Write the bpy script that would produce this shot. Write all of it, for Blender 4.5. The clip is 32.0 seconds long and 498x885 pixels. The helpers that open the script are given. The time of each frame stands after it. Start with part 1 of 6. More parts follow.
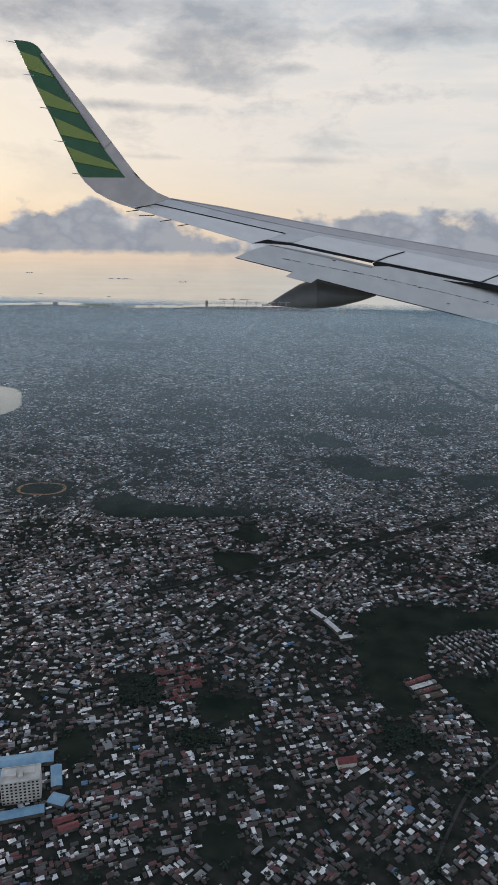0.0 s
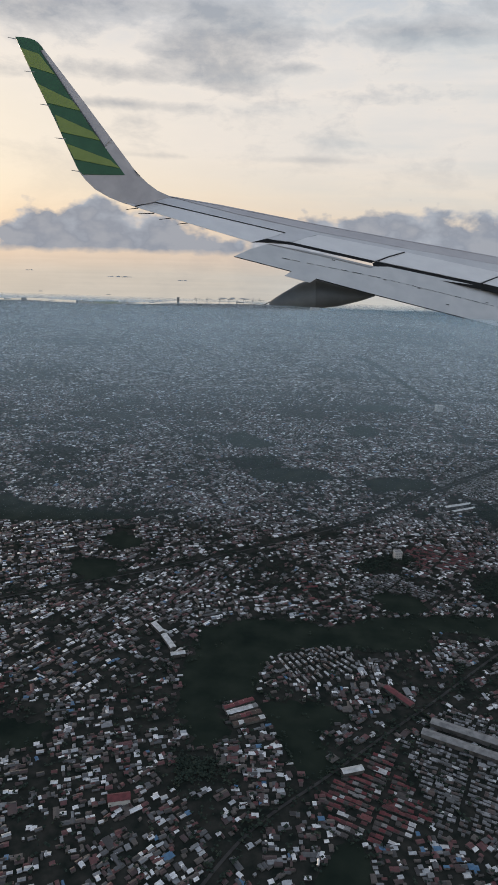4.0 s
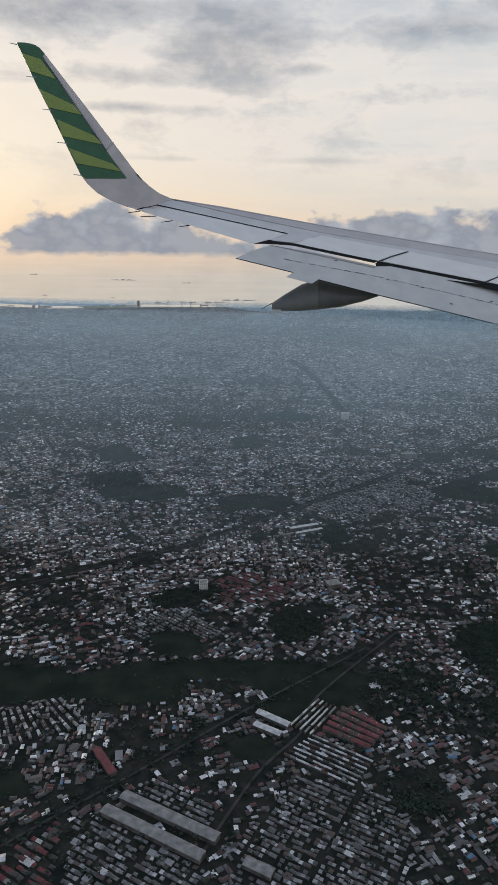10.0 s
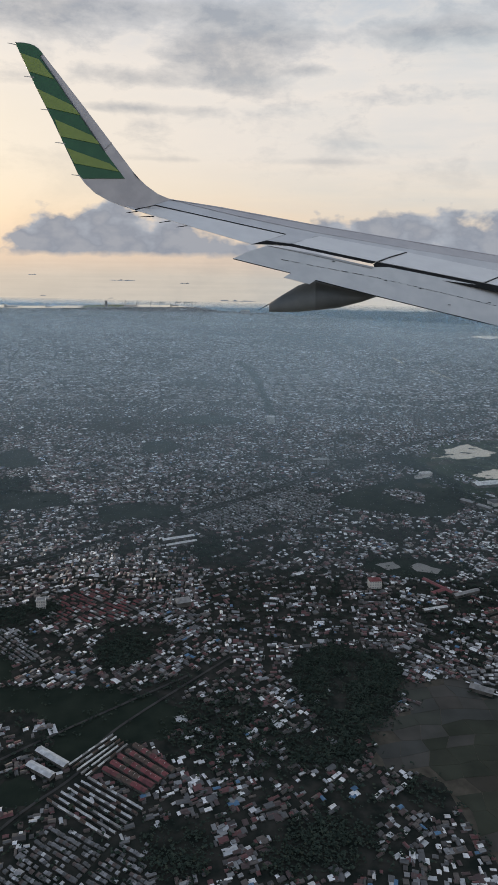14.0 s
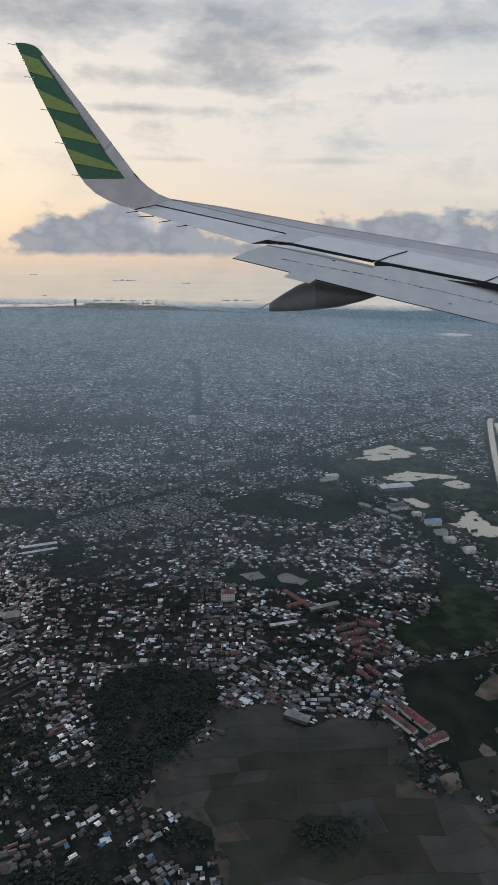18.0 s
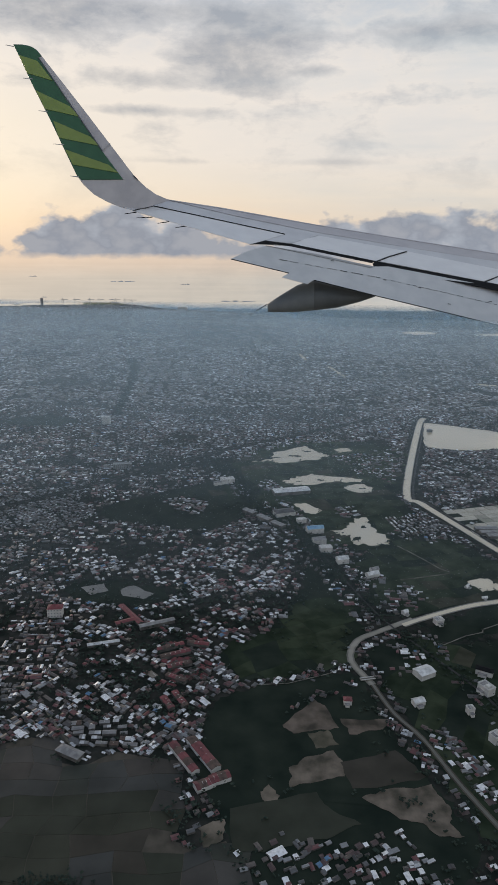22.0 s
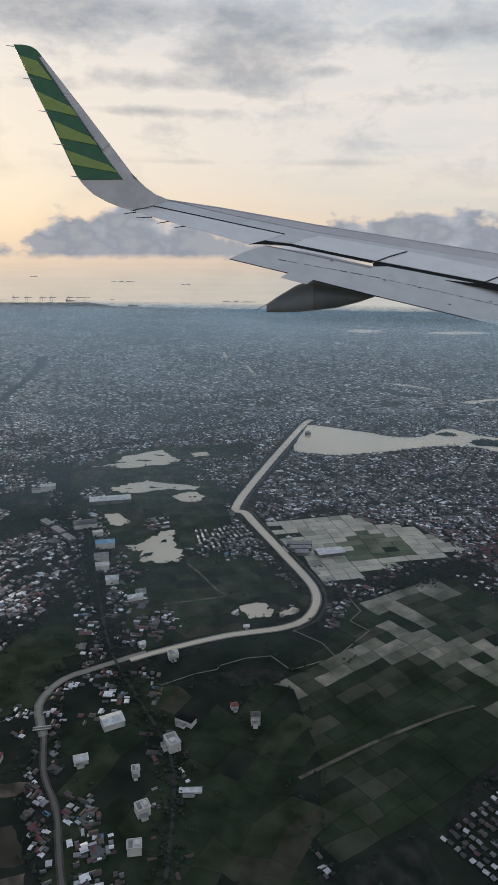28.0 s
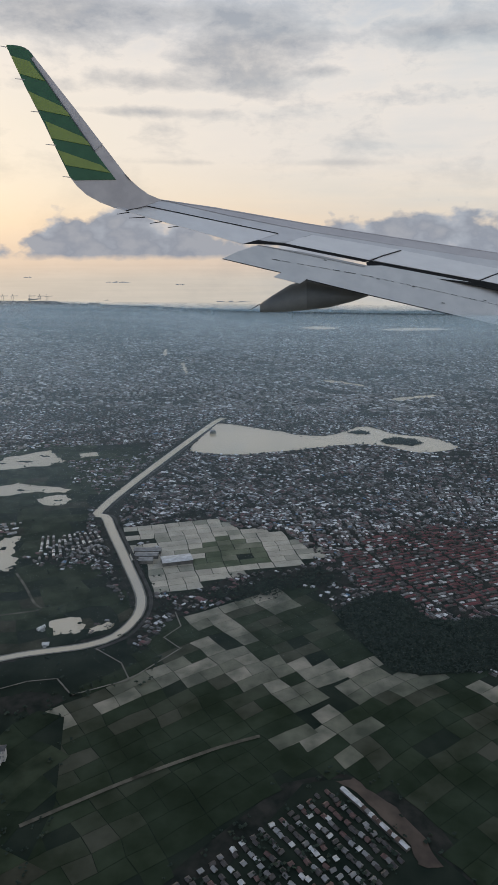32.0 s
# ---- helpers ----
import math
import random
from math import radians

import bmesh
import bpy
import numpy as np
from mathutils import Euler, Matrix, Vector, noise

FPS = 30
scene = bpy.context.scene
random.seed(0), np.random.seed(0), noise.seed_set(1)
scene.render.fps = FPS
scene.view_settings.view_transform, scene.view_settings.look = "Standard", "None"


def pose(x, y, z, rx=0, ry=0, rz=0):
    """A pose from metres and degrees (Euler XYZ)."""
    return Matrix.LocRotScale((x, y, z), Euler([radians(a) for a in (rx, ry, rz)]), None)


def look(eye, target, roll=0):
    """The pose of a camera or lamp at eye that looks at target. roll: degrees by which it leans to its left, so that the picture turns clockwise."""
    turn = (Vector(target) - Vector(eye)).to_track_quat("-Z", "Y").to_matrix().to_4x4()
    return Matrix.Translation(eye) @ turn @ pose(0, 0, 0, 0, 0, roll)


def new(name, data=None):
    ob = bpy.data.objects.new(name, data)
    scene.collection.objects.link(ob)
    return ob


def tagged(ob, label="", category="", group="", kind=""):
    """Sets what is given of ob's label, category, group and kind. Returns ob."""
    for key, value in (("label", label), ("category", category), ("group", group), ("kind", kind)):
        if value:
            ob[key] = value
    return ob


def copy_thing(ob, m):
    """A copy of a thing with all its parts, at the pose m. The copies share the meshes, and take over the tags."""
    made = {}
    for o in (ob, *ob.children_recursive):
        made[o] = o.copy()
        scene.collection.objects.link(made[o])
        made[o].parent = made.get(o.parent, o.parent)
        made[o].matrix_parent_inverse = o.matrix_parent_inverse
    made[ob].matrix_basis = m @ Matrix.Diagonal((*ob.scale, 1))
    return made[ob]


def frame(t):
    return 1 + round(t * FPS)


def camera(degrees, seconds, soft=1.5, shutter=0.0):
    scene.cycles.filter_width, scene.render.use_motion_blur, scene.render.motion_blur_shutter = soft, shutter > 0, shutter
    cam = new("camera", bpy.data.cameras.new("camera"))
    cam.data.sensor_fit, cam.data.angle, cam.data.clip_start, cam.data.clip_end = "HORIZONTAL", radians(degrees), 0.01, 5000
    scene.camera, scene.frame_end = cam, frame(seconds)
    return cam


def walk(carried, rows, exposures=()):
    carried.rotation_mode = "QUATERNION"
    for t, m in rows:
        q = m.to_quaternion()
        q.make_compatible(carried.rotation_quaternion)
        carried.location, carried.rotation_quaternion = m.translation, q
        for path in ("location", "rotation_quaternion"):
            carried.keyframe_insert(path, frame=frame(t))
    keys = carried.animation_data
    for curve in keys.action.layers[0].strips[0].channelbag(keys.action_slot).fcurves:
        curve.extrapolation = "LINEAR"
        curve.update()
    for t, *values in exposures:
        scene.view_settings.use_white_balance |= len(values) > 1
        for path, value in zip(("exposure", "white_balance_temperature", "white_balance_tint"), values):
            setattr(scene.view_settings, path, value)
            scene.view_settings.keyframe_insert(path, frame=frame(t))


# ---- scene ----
cam = camera(39.5, 32.0, soft=1.5)
# seconds, place in metres, then pitch, roll and yaw in degrees
PATH = [
    (0.0, 0.00, -0.00, 67.96, 73.00, -1.36, 0.00),
    (0.5, 3.58, 1.15, 67.57, 73.03, -1.46, 0.07),
    (1.0, 7.16, 2.29, 67.16, 73.03, -1.53, 0.08),
    (1.5, 10.73, 3.43, 66.75, 73.03, -1.66, 0.15),
    (2.0, 14.29, 4.60, 66.37, 72.97, -1.71, 0.20),
    (2.5, 17.85, 5.79, 66.08, 72.96, -1.73, 0.26),
    (3.0, 21.38, 7.01, 65.89, 72.99, -1.78, 0.31),
    (3.5, 24.92, 8.24, 65.81, 72.97, -1.79, 0.32),
    (4.0, 28.45, 9.49, 65.81, 72.95, -1.83, 0.37),
    (4.5, 31.97, 10.71, 65.86, 72.91, -1.78, 0.40),
    (6.5, 46.01, 15.39, 66.01, 72.99, -1.52, 0.69),
    (7.0, 49.57, 16.55, 66.03, 73.06, -1.50, 0.74),
    (7.5, 53.15, 17.71, 66.07, 73.01, -1.51, 0.80),
    (8.0, 56.75, 18.89, 66.14, 72.94, -1.43, 0.85),
    (8.5, 60.35, 20.06, 66.24, 72.98, -1.26, 0.91),
    (9.0, 63.97, 21.21, 66.34, 73.06, -1.11, 0.99),
    (9.5, 67.58, 22.36, 66.42, 73.08, -1.02, 1.03),
    (10.0, 71.18, 23.50, 66.46, 73.05, -1.06, 1.13),
    (10.5, 74.75, 24.68, 66.48, 73.05, -1.06, 1.16),
    (11.0, 78.30, 25.86, 66.45, 73.04, -1.07, 1.18),
    (11.5, 81.86, 27.03, 66.36, 73.06, -1.06, 1.22),
    (12.0, 85.42, 28.22, 66.22, 73.10, -1.06, 1.25),
    (12.5, 89.01, 29.44, 66.07, 73.11, -1.11, 1.29),
    (13.0, 92.63, 30.69, 65.93, 73.15, -1.17, 1.32),
    (13.5, 96.29, 31.96, 65.78, 73.15, -1.19, 1.34),
    (14.0, 99.96, 33.23, 65.62, 73.10, -1.16, 1.36),
    (14.5, 103.62, 34.49, 65.44, 73.07, -1.17, 1.40),
    (16.5, 118.15, 39.54, 64.60, 73.26, -1.07, 1.67),
    (17.0, 121.79, 40.75, 64.32, 73.18, -1.07, 1.69),
    (17.5, 125.42, 41.95, 64.00, 73.08, -1.00, 1.72),
    (18.0, 129.04, 43.20, 63.70, 73.08, -0.94, 1.78),
    (18.5, 132.69, 44.50, 63.42, 73.09, -0.87, 1.84),
    (19.0, 136.36, 45.83, 63.15, 73.10, -0.84, 1.91),
    (19.5, 140.00, 47.20, 62.88, 73.11, -0.82, 1.95),
    (20.0, 143.60, 48.59, 62.58, 73.10, -0.71, 1.98),
    (20.5, 147.17, 49.98, 62.23, 73.08, -0.62, 1.97),
    (21.0, 150.71, 51.38, 61.86, 73.09, -0.61, 2.02),
    (21.5, 154.21, 52.80, 61.49, 73.12, -0.66, 2.02),
    (22.0, 157.68, 54.23, 61.15, 73.17, -0.76, 2.07),
    (22.5, 161.13, 55.68, 60.83, 73.18, -0.85, 2.12),
    (23.0, 164.57, 57.10, 60.54, 73.15, -0.94, 2.16),
    (23.5, 168.00, 58.51, 60.27, 73.15, -0.98, 2.15),
    (24.0, 171.45, 59.89, 60.02, 73.18, -1.06, 2.17),
    (24.5, 174.93, 61.28, 59.81, 73.20, -1.02, 2.18),
    (25.0, 178.46, 62.67, 59.61, 73.18, -0.97, 2.28),
    (25.5, 182.01, 64.06, 59.41, 73.17, -0.89, 2.34),
    (27.5, 196.38, 69.54, 58.34, 73.22, -0.78, 2.65),
    (28.0, 199.97, 70.88, 57.99, 73.21, -0.73, 2.63),
    (28.5, 203.54, 72.22, 57.58, 73.19, -0.65, 2.61),
    (29.0, 207.08, 73.55, 57.16, 73.11, -0.66, 2.64),
    (29.5, 210.59, 74.89, 56.77, 73.08, -0.64, 2.59),
    (30.0, 214.07, 76.26, 56.43, 73.08, -0.69, 2.61),
    (30.5, 217.50, 77.64, 56.15, 73.09, -0.70, 2.55),
    (31.0, 220.88, 79.00, 55.86, 73.10, -0.46, 2.34),
    (31.5, 224.21, 80.30, 55.54, 73.19, -0.33, 2.22),
    (32.0, 227.52, 81.56, 55.18, 73.23, -0.45, 2.50),
]
walk(cam, [(t, pose(x, y, z, rx, ry, rz)) for t, x, y, z, rx, ry, rz in PATH])

# ------------------------------------------------------------------ world and light
SUN_AZ, SUN_EL = radians(-32), radians(11)


def sky_world():
    w = bpy.data.worlds.new("evening_sky")
    scene.world = w
    w.use_nodes = True
    nt = w.node_tree
    N, L = nt.nodes, nt.links
    N.clear()

    def node(kind, **kw):
        n = N.new(kind)
        for k, v in kw.items():
            if k == "op":
                n.operation = v
            elif k == "blend":
                n.blend_type = v
        return n

    def math_(op, a, b=0.0, clamp=False):
        n = node("ShaderNodeMath", op=op)
        n.use_clamp = clamp
        for i, v in enumerate((a, b)):
            if isinstance(v, (int, float)):
                n.inputs[i].default_value = v
            else:
                L.new(v, n.inputs[i])
        return n.outputs[0]

    def ramp(fac, stops):
        n = node("ShaderNodeValToRGB")
        e = n.color_ramp.elements
        e[0].position, e[0].color = stops[0][0], (*stops[0][1], 1)
        e[1].position, e[1].color = stops[-1][0], (*stops[-1][1], 1)
        for p, c in stops[1:-1]:
            x = e.new(p)
            x.color = (*c, 1)
        L.new(fac, n.inputs[0])
        return n.outputs[0]

    def mix(fac, a, b, blend="MIX"):
        n = node("ShaderNodeMixRGB", blend=blend)
        for i, v in enumerate((fac, a, b)):
            if isinstance(v, (int, float)):
                n.inputs[i].default_value = v
            elif isinstance(v, tuple):
                n.inputs[i].default_value = (*v, 1)
            else:
                L.new(v, n.inputs[i])
        return n.outputs[0]

    def noise_(vec, scale, detail, rough=0.55):
        n = node("ShaderNodeTexNoise")
        n.inputs["Scale"].default_value, n.inputs["Detail"].default_value = scale, detail
        n.inputs["Roughness"].default_value = rough
        L.new(vec, n.inputs["Vector"])
        return n.outputs["Fac"]

    tc = node("ShaderNodeTexCoord")
    sep = node("ShaderNodeSeparateXYZ")
    L.new(tc.outputs["Generated"], sep.inputs[0])
    X, Y, Z = sep.outputs
    az = math_("ARCTAN2", X, Y)                     # 0 straight ahead, positive to the right
    el = math_("ARCSINE", Z)
    grey = lambda v: (v, v, v)
    # clear part of the sky: warm and bright low on the sun's side, pale grey-blue elsewhere
    base = ramp(math_("ADD", math_("MULTIPLY", el, 1.6), 0.2, True), [
        (0.04, (0.57, 0.535, 0.48)), (0.10, (0.59, 0.545, 0.485)), (0.135, (0.70, 0.575, 0.475)), (0.165, (0.74, 0.60, 0.48)), (0.22, (0.84, 0.68, 0.52)), (0.28, (0.85, 0.74, 0.62)),
        (0.36, (0.84, 0.77, 0.71)), (0.52, (0.84, 0.79, 0.75)), (0.60, (0.66, 0.67, 0.70)), (0.72, (0.34, 0.44, 0.57)), (1.0, (0.205, 0.315, 0.50))])
    dx = math_("SUBTRACT", az, SUN_AZ)
    dy = math_("SUBTRACT", el, 0.10)
    glow = math_("POWER", 2.718, math_("MULTIPLY", math_("ADD", math_("MULTIPLY", math_("MULTIPLY", dx, dx), 9.0), math_("MULTIPLY", math_("MULTIPLY", dy, dy), 110.0)), -1.0))
    base = mix(math_("MULTIPLY", glow, 0.62), base, (1.0, 0.86, 0.62))
    cool = math_("MULTIPLY", math_("ADD", az, 0.05), 1.3, True)
    base = mix(cool, base, mix(0.5, base, (0.62, 0.68, 0.72)))
    # layered cloud
    comb = node("ShaderNodeCombineXYZ")
    L.new(az, comb.inputs[0])
    L.new(math_("MULTIPLY", el, 2.1), comb.inputs[1])
    vec = comb.outputs[0]
    swirl = node("ShaderNodeTexNoise")
    swirl.inputs["Scale"].default_value, swirl.inputs["Detail"].default_value = 8.0, 2
    L.new(vec, swirl.inputs["Vector"])
    push = node("ShaderNodeVectorMath", op="MULTIPLY_ADD")
    push.inputs[1].default_value = (0.045, 0.045, 0.0)
    L.new(swirl.outputs["Color"], push.inputs[0]), L.new(vec, push.inputs[2])
    vec = push.outputs[0]
    n1 = noise_(vec, 4.2, 7, 0.58)
    n2 = noise_(vec, 12.0, 9, 0.64)
    field = math_("ADD", math_("MULTIPLY", n1, 0.62), math_("MULTIPLY", n2, 0.38))
    # heavier masses of the cloud deck: where, how wide, how tall, how dense
    for ca, ce, wa, we, k in ((-0.063, 0.222, 0.075, 0.026, 0.25), (-0.034, 0.188, 0.040, 0.014, 0.17), (0.012, 0.238, 0.05, 0.012, 0.14), (-0.165, 0.184, 0.075, 0.012, 0.19), (-0.19, 0.150, 0.10, 0.006, 0.20), (-0.114, 0.258, 0.14, 0.016, 0.15),
                              (0.19, 0.236, 0.11, 0.016, 0.15), (0.054, 0.199, 0.035, 0.006, 0.15), (0.081, 0.091, 0.055, 0.004, 0.20), (-0.30, 0.25, 0.10, 0.03, 0.13), (0.21, 0.170, 0.10, 0.014, 0.08), (-0.31, 0.175, 0.05, 0.01, 0.12), (-0.14, 0.090, 0.06, 0.003, 0.10)):
        u = math_("MULTIPLY", math_("SUBTRACT", az, ca), 1 / wa)
        v = math_("MULTIPLY", math_("SUBTRACT", el, ce), 1 / we)
        bump = math_("POWER", 2.718, math_("MULTIPLY", math_("ADD", math_("MULTIPLY", u, u), math_("MULTIPLY", v, v)), -1.0))
        field = math_("ADD", field, math_("MULTIPLY", bump, k))
    high = ramp(el, [(0.05, grey(0.25)), (0.12, grey(0.75)), (0.19, grey(1.0)), (0.30, grey(1.0))])
    cover = ramp(field, [(0.50, grey(0.0)), (0.58, grey(0.55)), (0.70, grey(1.0))])
    rim = ramp(field, [(0.42, grey(0.0)), (0.50, grey(1.0)), (0.56, grey(0.0))])
    base = mix(math_("MULTIPLY", math_("MULTIPLY", rim, high), 0.35), base, (0.93, 0.83, 0.73))
    shade = ramp(math_("ADD", math_("MULTIPLY", n2, 0.55), math_("MULTIPLY", field, 0.45)), [(0.42, (0.64, 0.60, 0.575)), (0.53, (0.48, 0.475, 0.485)), (0.66, (0.33, 0.355, 0.405))])
    col = mix(math_("MULTIPLY", math_("MULTIPLY", cover, high), 0.85), base, shade)
    # thin bluish layers on the side away from the sun
    comb3 = node("ShaderNodeCombineXYZ")
    L.new(math_("MULTIPLY", az, 1.6), comb3.inputs[0])
    L.new(math_("MULTIPLY", el, 15.0), comb3.inputs[1])
    veil = ramp(noise_(comb3.outputs[0], 1.7, 5, 0.5), [(0.42, grey(0.0)), (0.62, grey(1.0))])
    away = math_("MULTIPLY", math_("ADD", az, 0.16), 1.7, True)
    col = mix(math_("MULTIPLY", math_("MULTIPLY", veil, away), 0.55), col, (0.53, 0.60, 0.645))
    # bank of low cumulus over the sea
    comb2 = node("ShaderNodeCombineXYZ")
    L.new(az, comb2.inputs[0])
    L.new(math_("MULTIPLY", el, 1.5), comb2.inputs[1])
    n3 = noise_(comb2.outputs[0], 11.0, 3, 0.5)
    n4 = noise_(comb2.outputs[0], 34.0, 3, 0.5)
    n5 = noise_(comb2.outputs[0], 15.0, 4, 0.5)
    top = math_("ADD", math_("MULTIPLY", math_("SUBTRACT", n3, 0.5), 0.06), math_("MULTIPLY", math_("SUBTRACT", n4, 0.5), 0.05))
    for ca, wa, k in ((-0.300, 0.035, 0.052), (-0.222, 0.045, 0.064), (-0.14, 0.05, 0.046), (-0.06, 0.05, 0.024), (0.07, 0.045, 0.052), (0.155, 0.055, 0.046), (0.228, 0.055, 0.056), (0.32, 0.06, 0.05), (-0.42, 0.05, 0.030)):
        u = math_("MULTIPLY", math_("SUBTRACT", az, ca), 1 / wa)
        top = math_("ADD", top, math_("MULTIPLY", math_("POWER", 2.718, math_("MULTIPLY", math_("MULTIPLY", u, u), -1.0)), k))
    up = math_("MULTIPLY", math_("SUBTRACT", math_("SUBTRACT", top, 0.028), el), 85.0, True)
    low = math_("MULTIPLY", math_("ADD", math_("ADD", el, 0.037), math_("MULTIPLY", math_("SUBTRACT", n4, 0.5), 0.014)), 120.0, True)
    bank = math_("MULTIPLY", math_("MULTIPLY", up, low), 0.93)
    bankcol = ramp(math_("ADD", math_("MULTIPLY", math_("ADD", el, 0.04), 7.0), math_("MULTIPLY", math_("SUBTRACT", n5, 0.5), 3.4)), [
        (0.0, (0.36, 0.385, 0.44)), (0.30, (0.28, 0.315, 0.385)), (0.62, (0.38, 0.42, 0.49)), (1.0, (0.63, 0.61, 0.615))])
    col = mix(bank, col, bankcol)
    # wind lanes on the open sea
    comb4 = node("ShaderNodeCombineXYZ")
    L.new(math_("MULTIPLY", az, 2.0), comb4.inputs[0])
    L.new(math_("MULTIPLY", el, 60.0), comb4.inputs[1])
    lanes = ramp(noise_(comb4.outputs[0], 3.0, 6, 0.6), [(0.40, (0.955, 0.96, 0.965)), (0.62, (1.015, 1.012, 1.01))])
    water = math_("MULTIPLY", math_("SUBTRACT", -0.040, el), 200.0, True)
    col = mix(water, col, mix(1.0, col, lanes, "MULTIPLY"))
    # physical sky adds its own tint from above
    sky = node("ShaderNodeTexSky")
    sky.sky_type, sky.sun_disc = "NISHITA", False
    sky.sun_elevation, sky.sun_rotation = SUN_EL, SUN_AZ
    total = mix(math_("MULTIPLY", math_("SUBTRACT", 1.0, bank), 0.004), col, sky.outputs[0], "ADD")
    bg = node("ShaderNodeBackground")
    bg.inputs["Strength"].default_value = 0.95
    L.new(total, bg.inputs["Color"])
    out = node("ShaderNodeOutputWorld")
    L.new(bg.outputs[0], out.inputs[0])


sky_world()
sun = new("sun", bpy.data.lights.new("sun", "SUN"))
sun.data.energy, sun.data.angle, sun.data.color = 0.5, radians(14), (1.0, 0.82, 0.62)
sun.matrix_world = look((0, 0, 0), (-math.sin(SUN_AZ) * math.cos(SUN_EL), -math.cos(SUN_AZ) * math.cos(SUN_EL), -math.sin(SUN_EL)))


# ------------------------------------------------------------------ materials
def surface(name, a, b, scale=1.0, rough=0.8, metal=0.0, bump=0.0, island=None, obj=None, spread=(0.35, 0.65), detail=5, spec=0.5, shiny=0.0):
    """A two-tone noise surface; island or obj: colour stops picked at random for each loose piece or object."""
    m = bpy.data.materials.new(name)
    m.use_nodes = True
    nt = m.node_tree
    N, L = nt.nodes, nt.links
    p = N["Principled BSDF"]
    p.inputs["Roughness"].default_value, p.inputs["Metallic"].default_value = rough, metal
    p.inputs["Specular IOR Level"].default_value = spec
    geo = N.new("ShaderNodeNewGeometry")
    no = N.new("ShaderNodeTexNoise")
    no.inputs["Scale"].default_value, no.inputs["Detail"].default_value = scale, detail
    L.new(geo.outputs["Position"], no.inputs["Vector"])
    r = N.new("ShaderNodeValToRGB")
    e = r.color_ramp.elements
    e[0].position, e[0].color = spread[0], (*a, 1)
    e[1].position, e[1].color = spread[1], (*b, 1)
    L.new(no.outputs["Fac"], r.inputs[0])
    colour = r.outputs[0]
    stops = island or obj
    if stops:
        pick = N.new("ShaderNodeValToRGB")
        pick.color_ramp.interpolation = "CONSTANT"
        e = pick.color_ramp.elements
        e[0].position, e[0].color = 0.0, (*stops[0][1], 1)
        e[1].position, e[1].color = stops[1][0], (*stops[1][1], 1)
        for pos, c in stops[2:]:
            e.new(pos).color = (*c, 1)
        if island:
            L.new(geo.outputs["Random Per Island"], pick.inputs[0])
        else:
            info = N.new("ShaderNodeObjectInfo")
            L.new(info.outputs["Random"], pick.inputs[0])
        mul = N.new("ShaderNodeMixRGB")
        mul.blend_type = "MULTIPLY"
        mul.inputs[0].default_value = 1.0
        L.new(pick.outputs[0], mul.inputs[1])
        L.new(colour, mul.inputs[2])
        colour = mul.outputs[0]
    L.new(colour, p.inputs["Base Color"])
    if shiny:
        mr = N.new("ShaderNodeMapRange")
        mr.inputs[1].default_value, mr.inputs[2].default_value, mr.inputs[3].default_value, mr.inputs[4].default_value = 0.2, 0.5, 0.0, shiny
        L.new(colour, mr.inputs[0])
        L.new(mr.outputs[0], p.inputs["Metallic"])
    if bump:
        bn = N.new("ShaderNodeBump")
        bn.inputs["Strength"].default_value = bump
        L.new(no.outputs["Fac"], bn.inputs["Height"])
        L.new(bn.outputs[0], p.inputs["Normal"])
    return m


ROOFS = [(0.0, (0.80, 0.81, 0.83)), (0.11, (0.46, 0.48, 0.51)), (0.20, (0.22, 0.23, 0.245)), (0.29, (0.085, 0.088, 0.095)), (0.46, (0.115, 0.038, 0.041)),
         (0.60, (0.062, 0.036, 0.037)), (0.76, (0.095, 0.080, 0.073)), (0.87, (0.045, 0.043, 0.044)), (0.958, (0.07, 0.17, 0.30)), (0.975, (0.60, 0.61, 0.63))]
REDS = [(0.0, (0.150, 0.036, 0.042)), (0.24, (0.10, 0.034, 0.037)), (0.42, (0.165, 0.055, 0.056)), (0.56, (0.23, 0.225, 0.225)), (0.68, (0.07, 0.062, 0.06)), (0.90, (0.55, 0.55, 0.56))]
PALE = [(0.0, (0.28, 0.285, 0.30)), (0.20, (0.155, 0.16, 0.17)), (0.44, (0.085, 0.088, 0.092)), (0.76, (0.085, 0.06, 0.054)), (0.93, (0.58, 0.59, 0.60))]
M_ROOF = surface("mixed_roofing", (0.72, 0.72, 0.72), (1, 1, 1), 3.0, 0.42, island=ROOFS, shiny=0.55)
M_ROOF_FAR = surface("far_mixed_roofing", (0.72, 0.72, 0.72), (1, 1, 1), 3.0, 0.5, island=[(0.0, (0.62, 0.62, 0.64)), (0.10, (0.34, 0.35, 0.37)), (0.24, (0.17, 0.17, 0.18)), (0.42, (0.10, 0.085, 0.085)), (0.62, (0.085, 0.05, 0.052)), (0.80, (0.06, 0.062, 0.06)), (0.93, (0.25, 0.22, 0.20))], shiny=0.4)
M_ROOF_OBJ = surface("house_roofing", (0.70, 0.70, 0.70), (1, 1, 1), 3.0, 0.42, obj=ROOFS, shiny=0.55)
M_RED = surface("red_clay_roofing", (0.65, 0.65, 0.65), (1, 1, 1), 3.0, 0.8, island=REDS)
M_RED_OBJ = surface("red_sheet_roofing", (0.60, 0.60, 0.60), (1, 1, 1), 2.0, 0.6, obj=[(0.0, (0.17, 0.038, 0.045)), (0.35, (0.135, 0.034, 0.040)), (0.65, (0.20, 0.050, 0.056))])
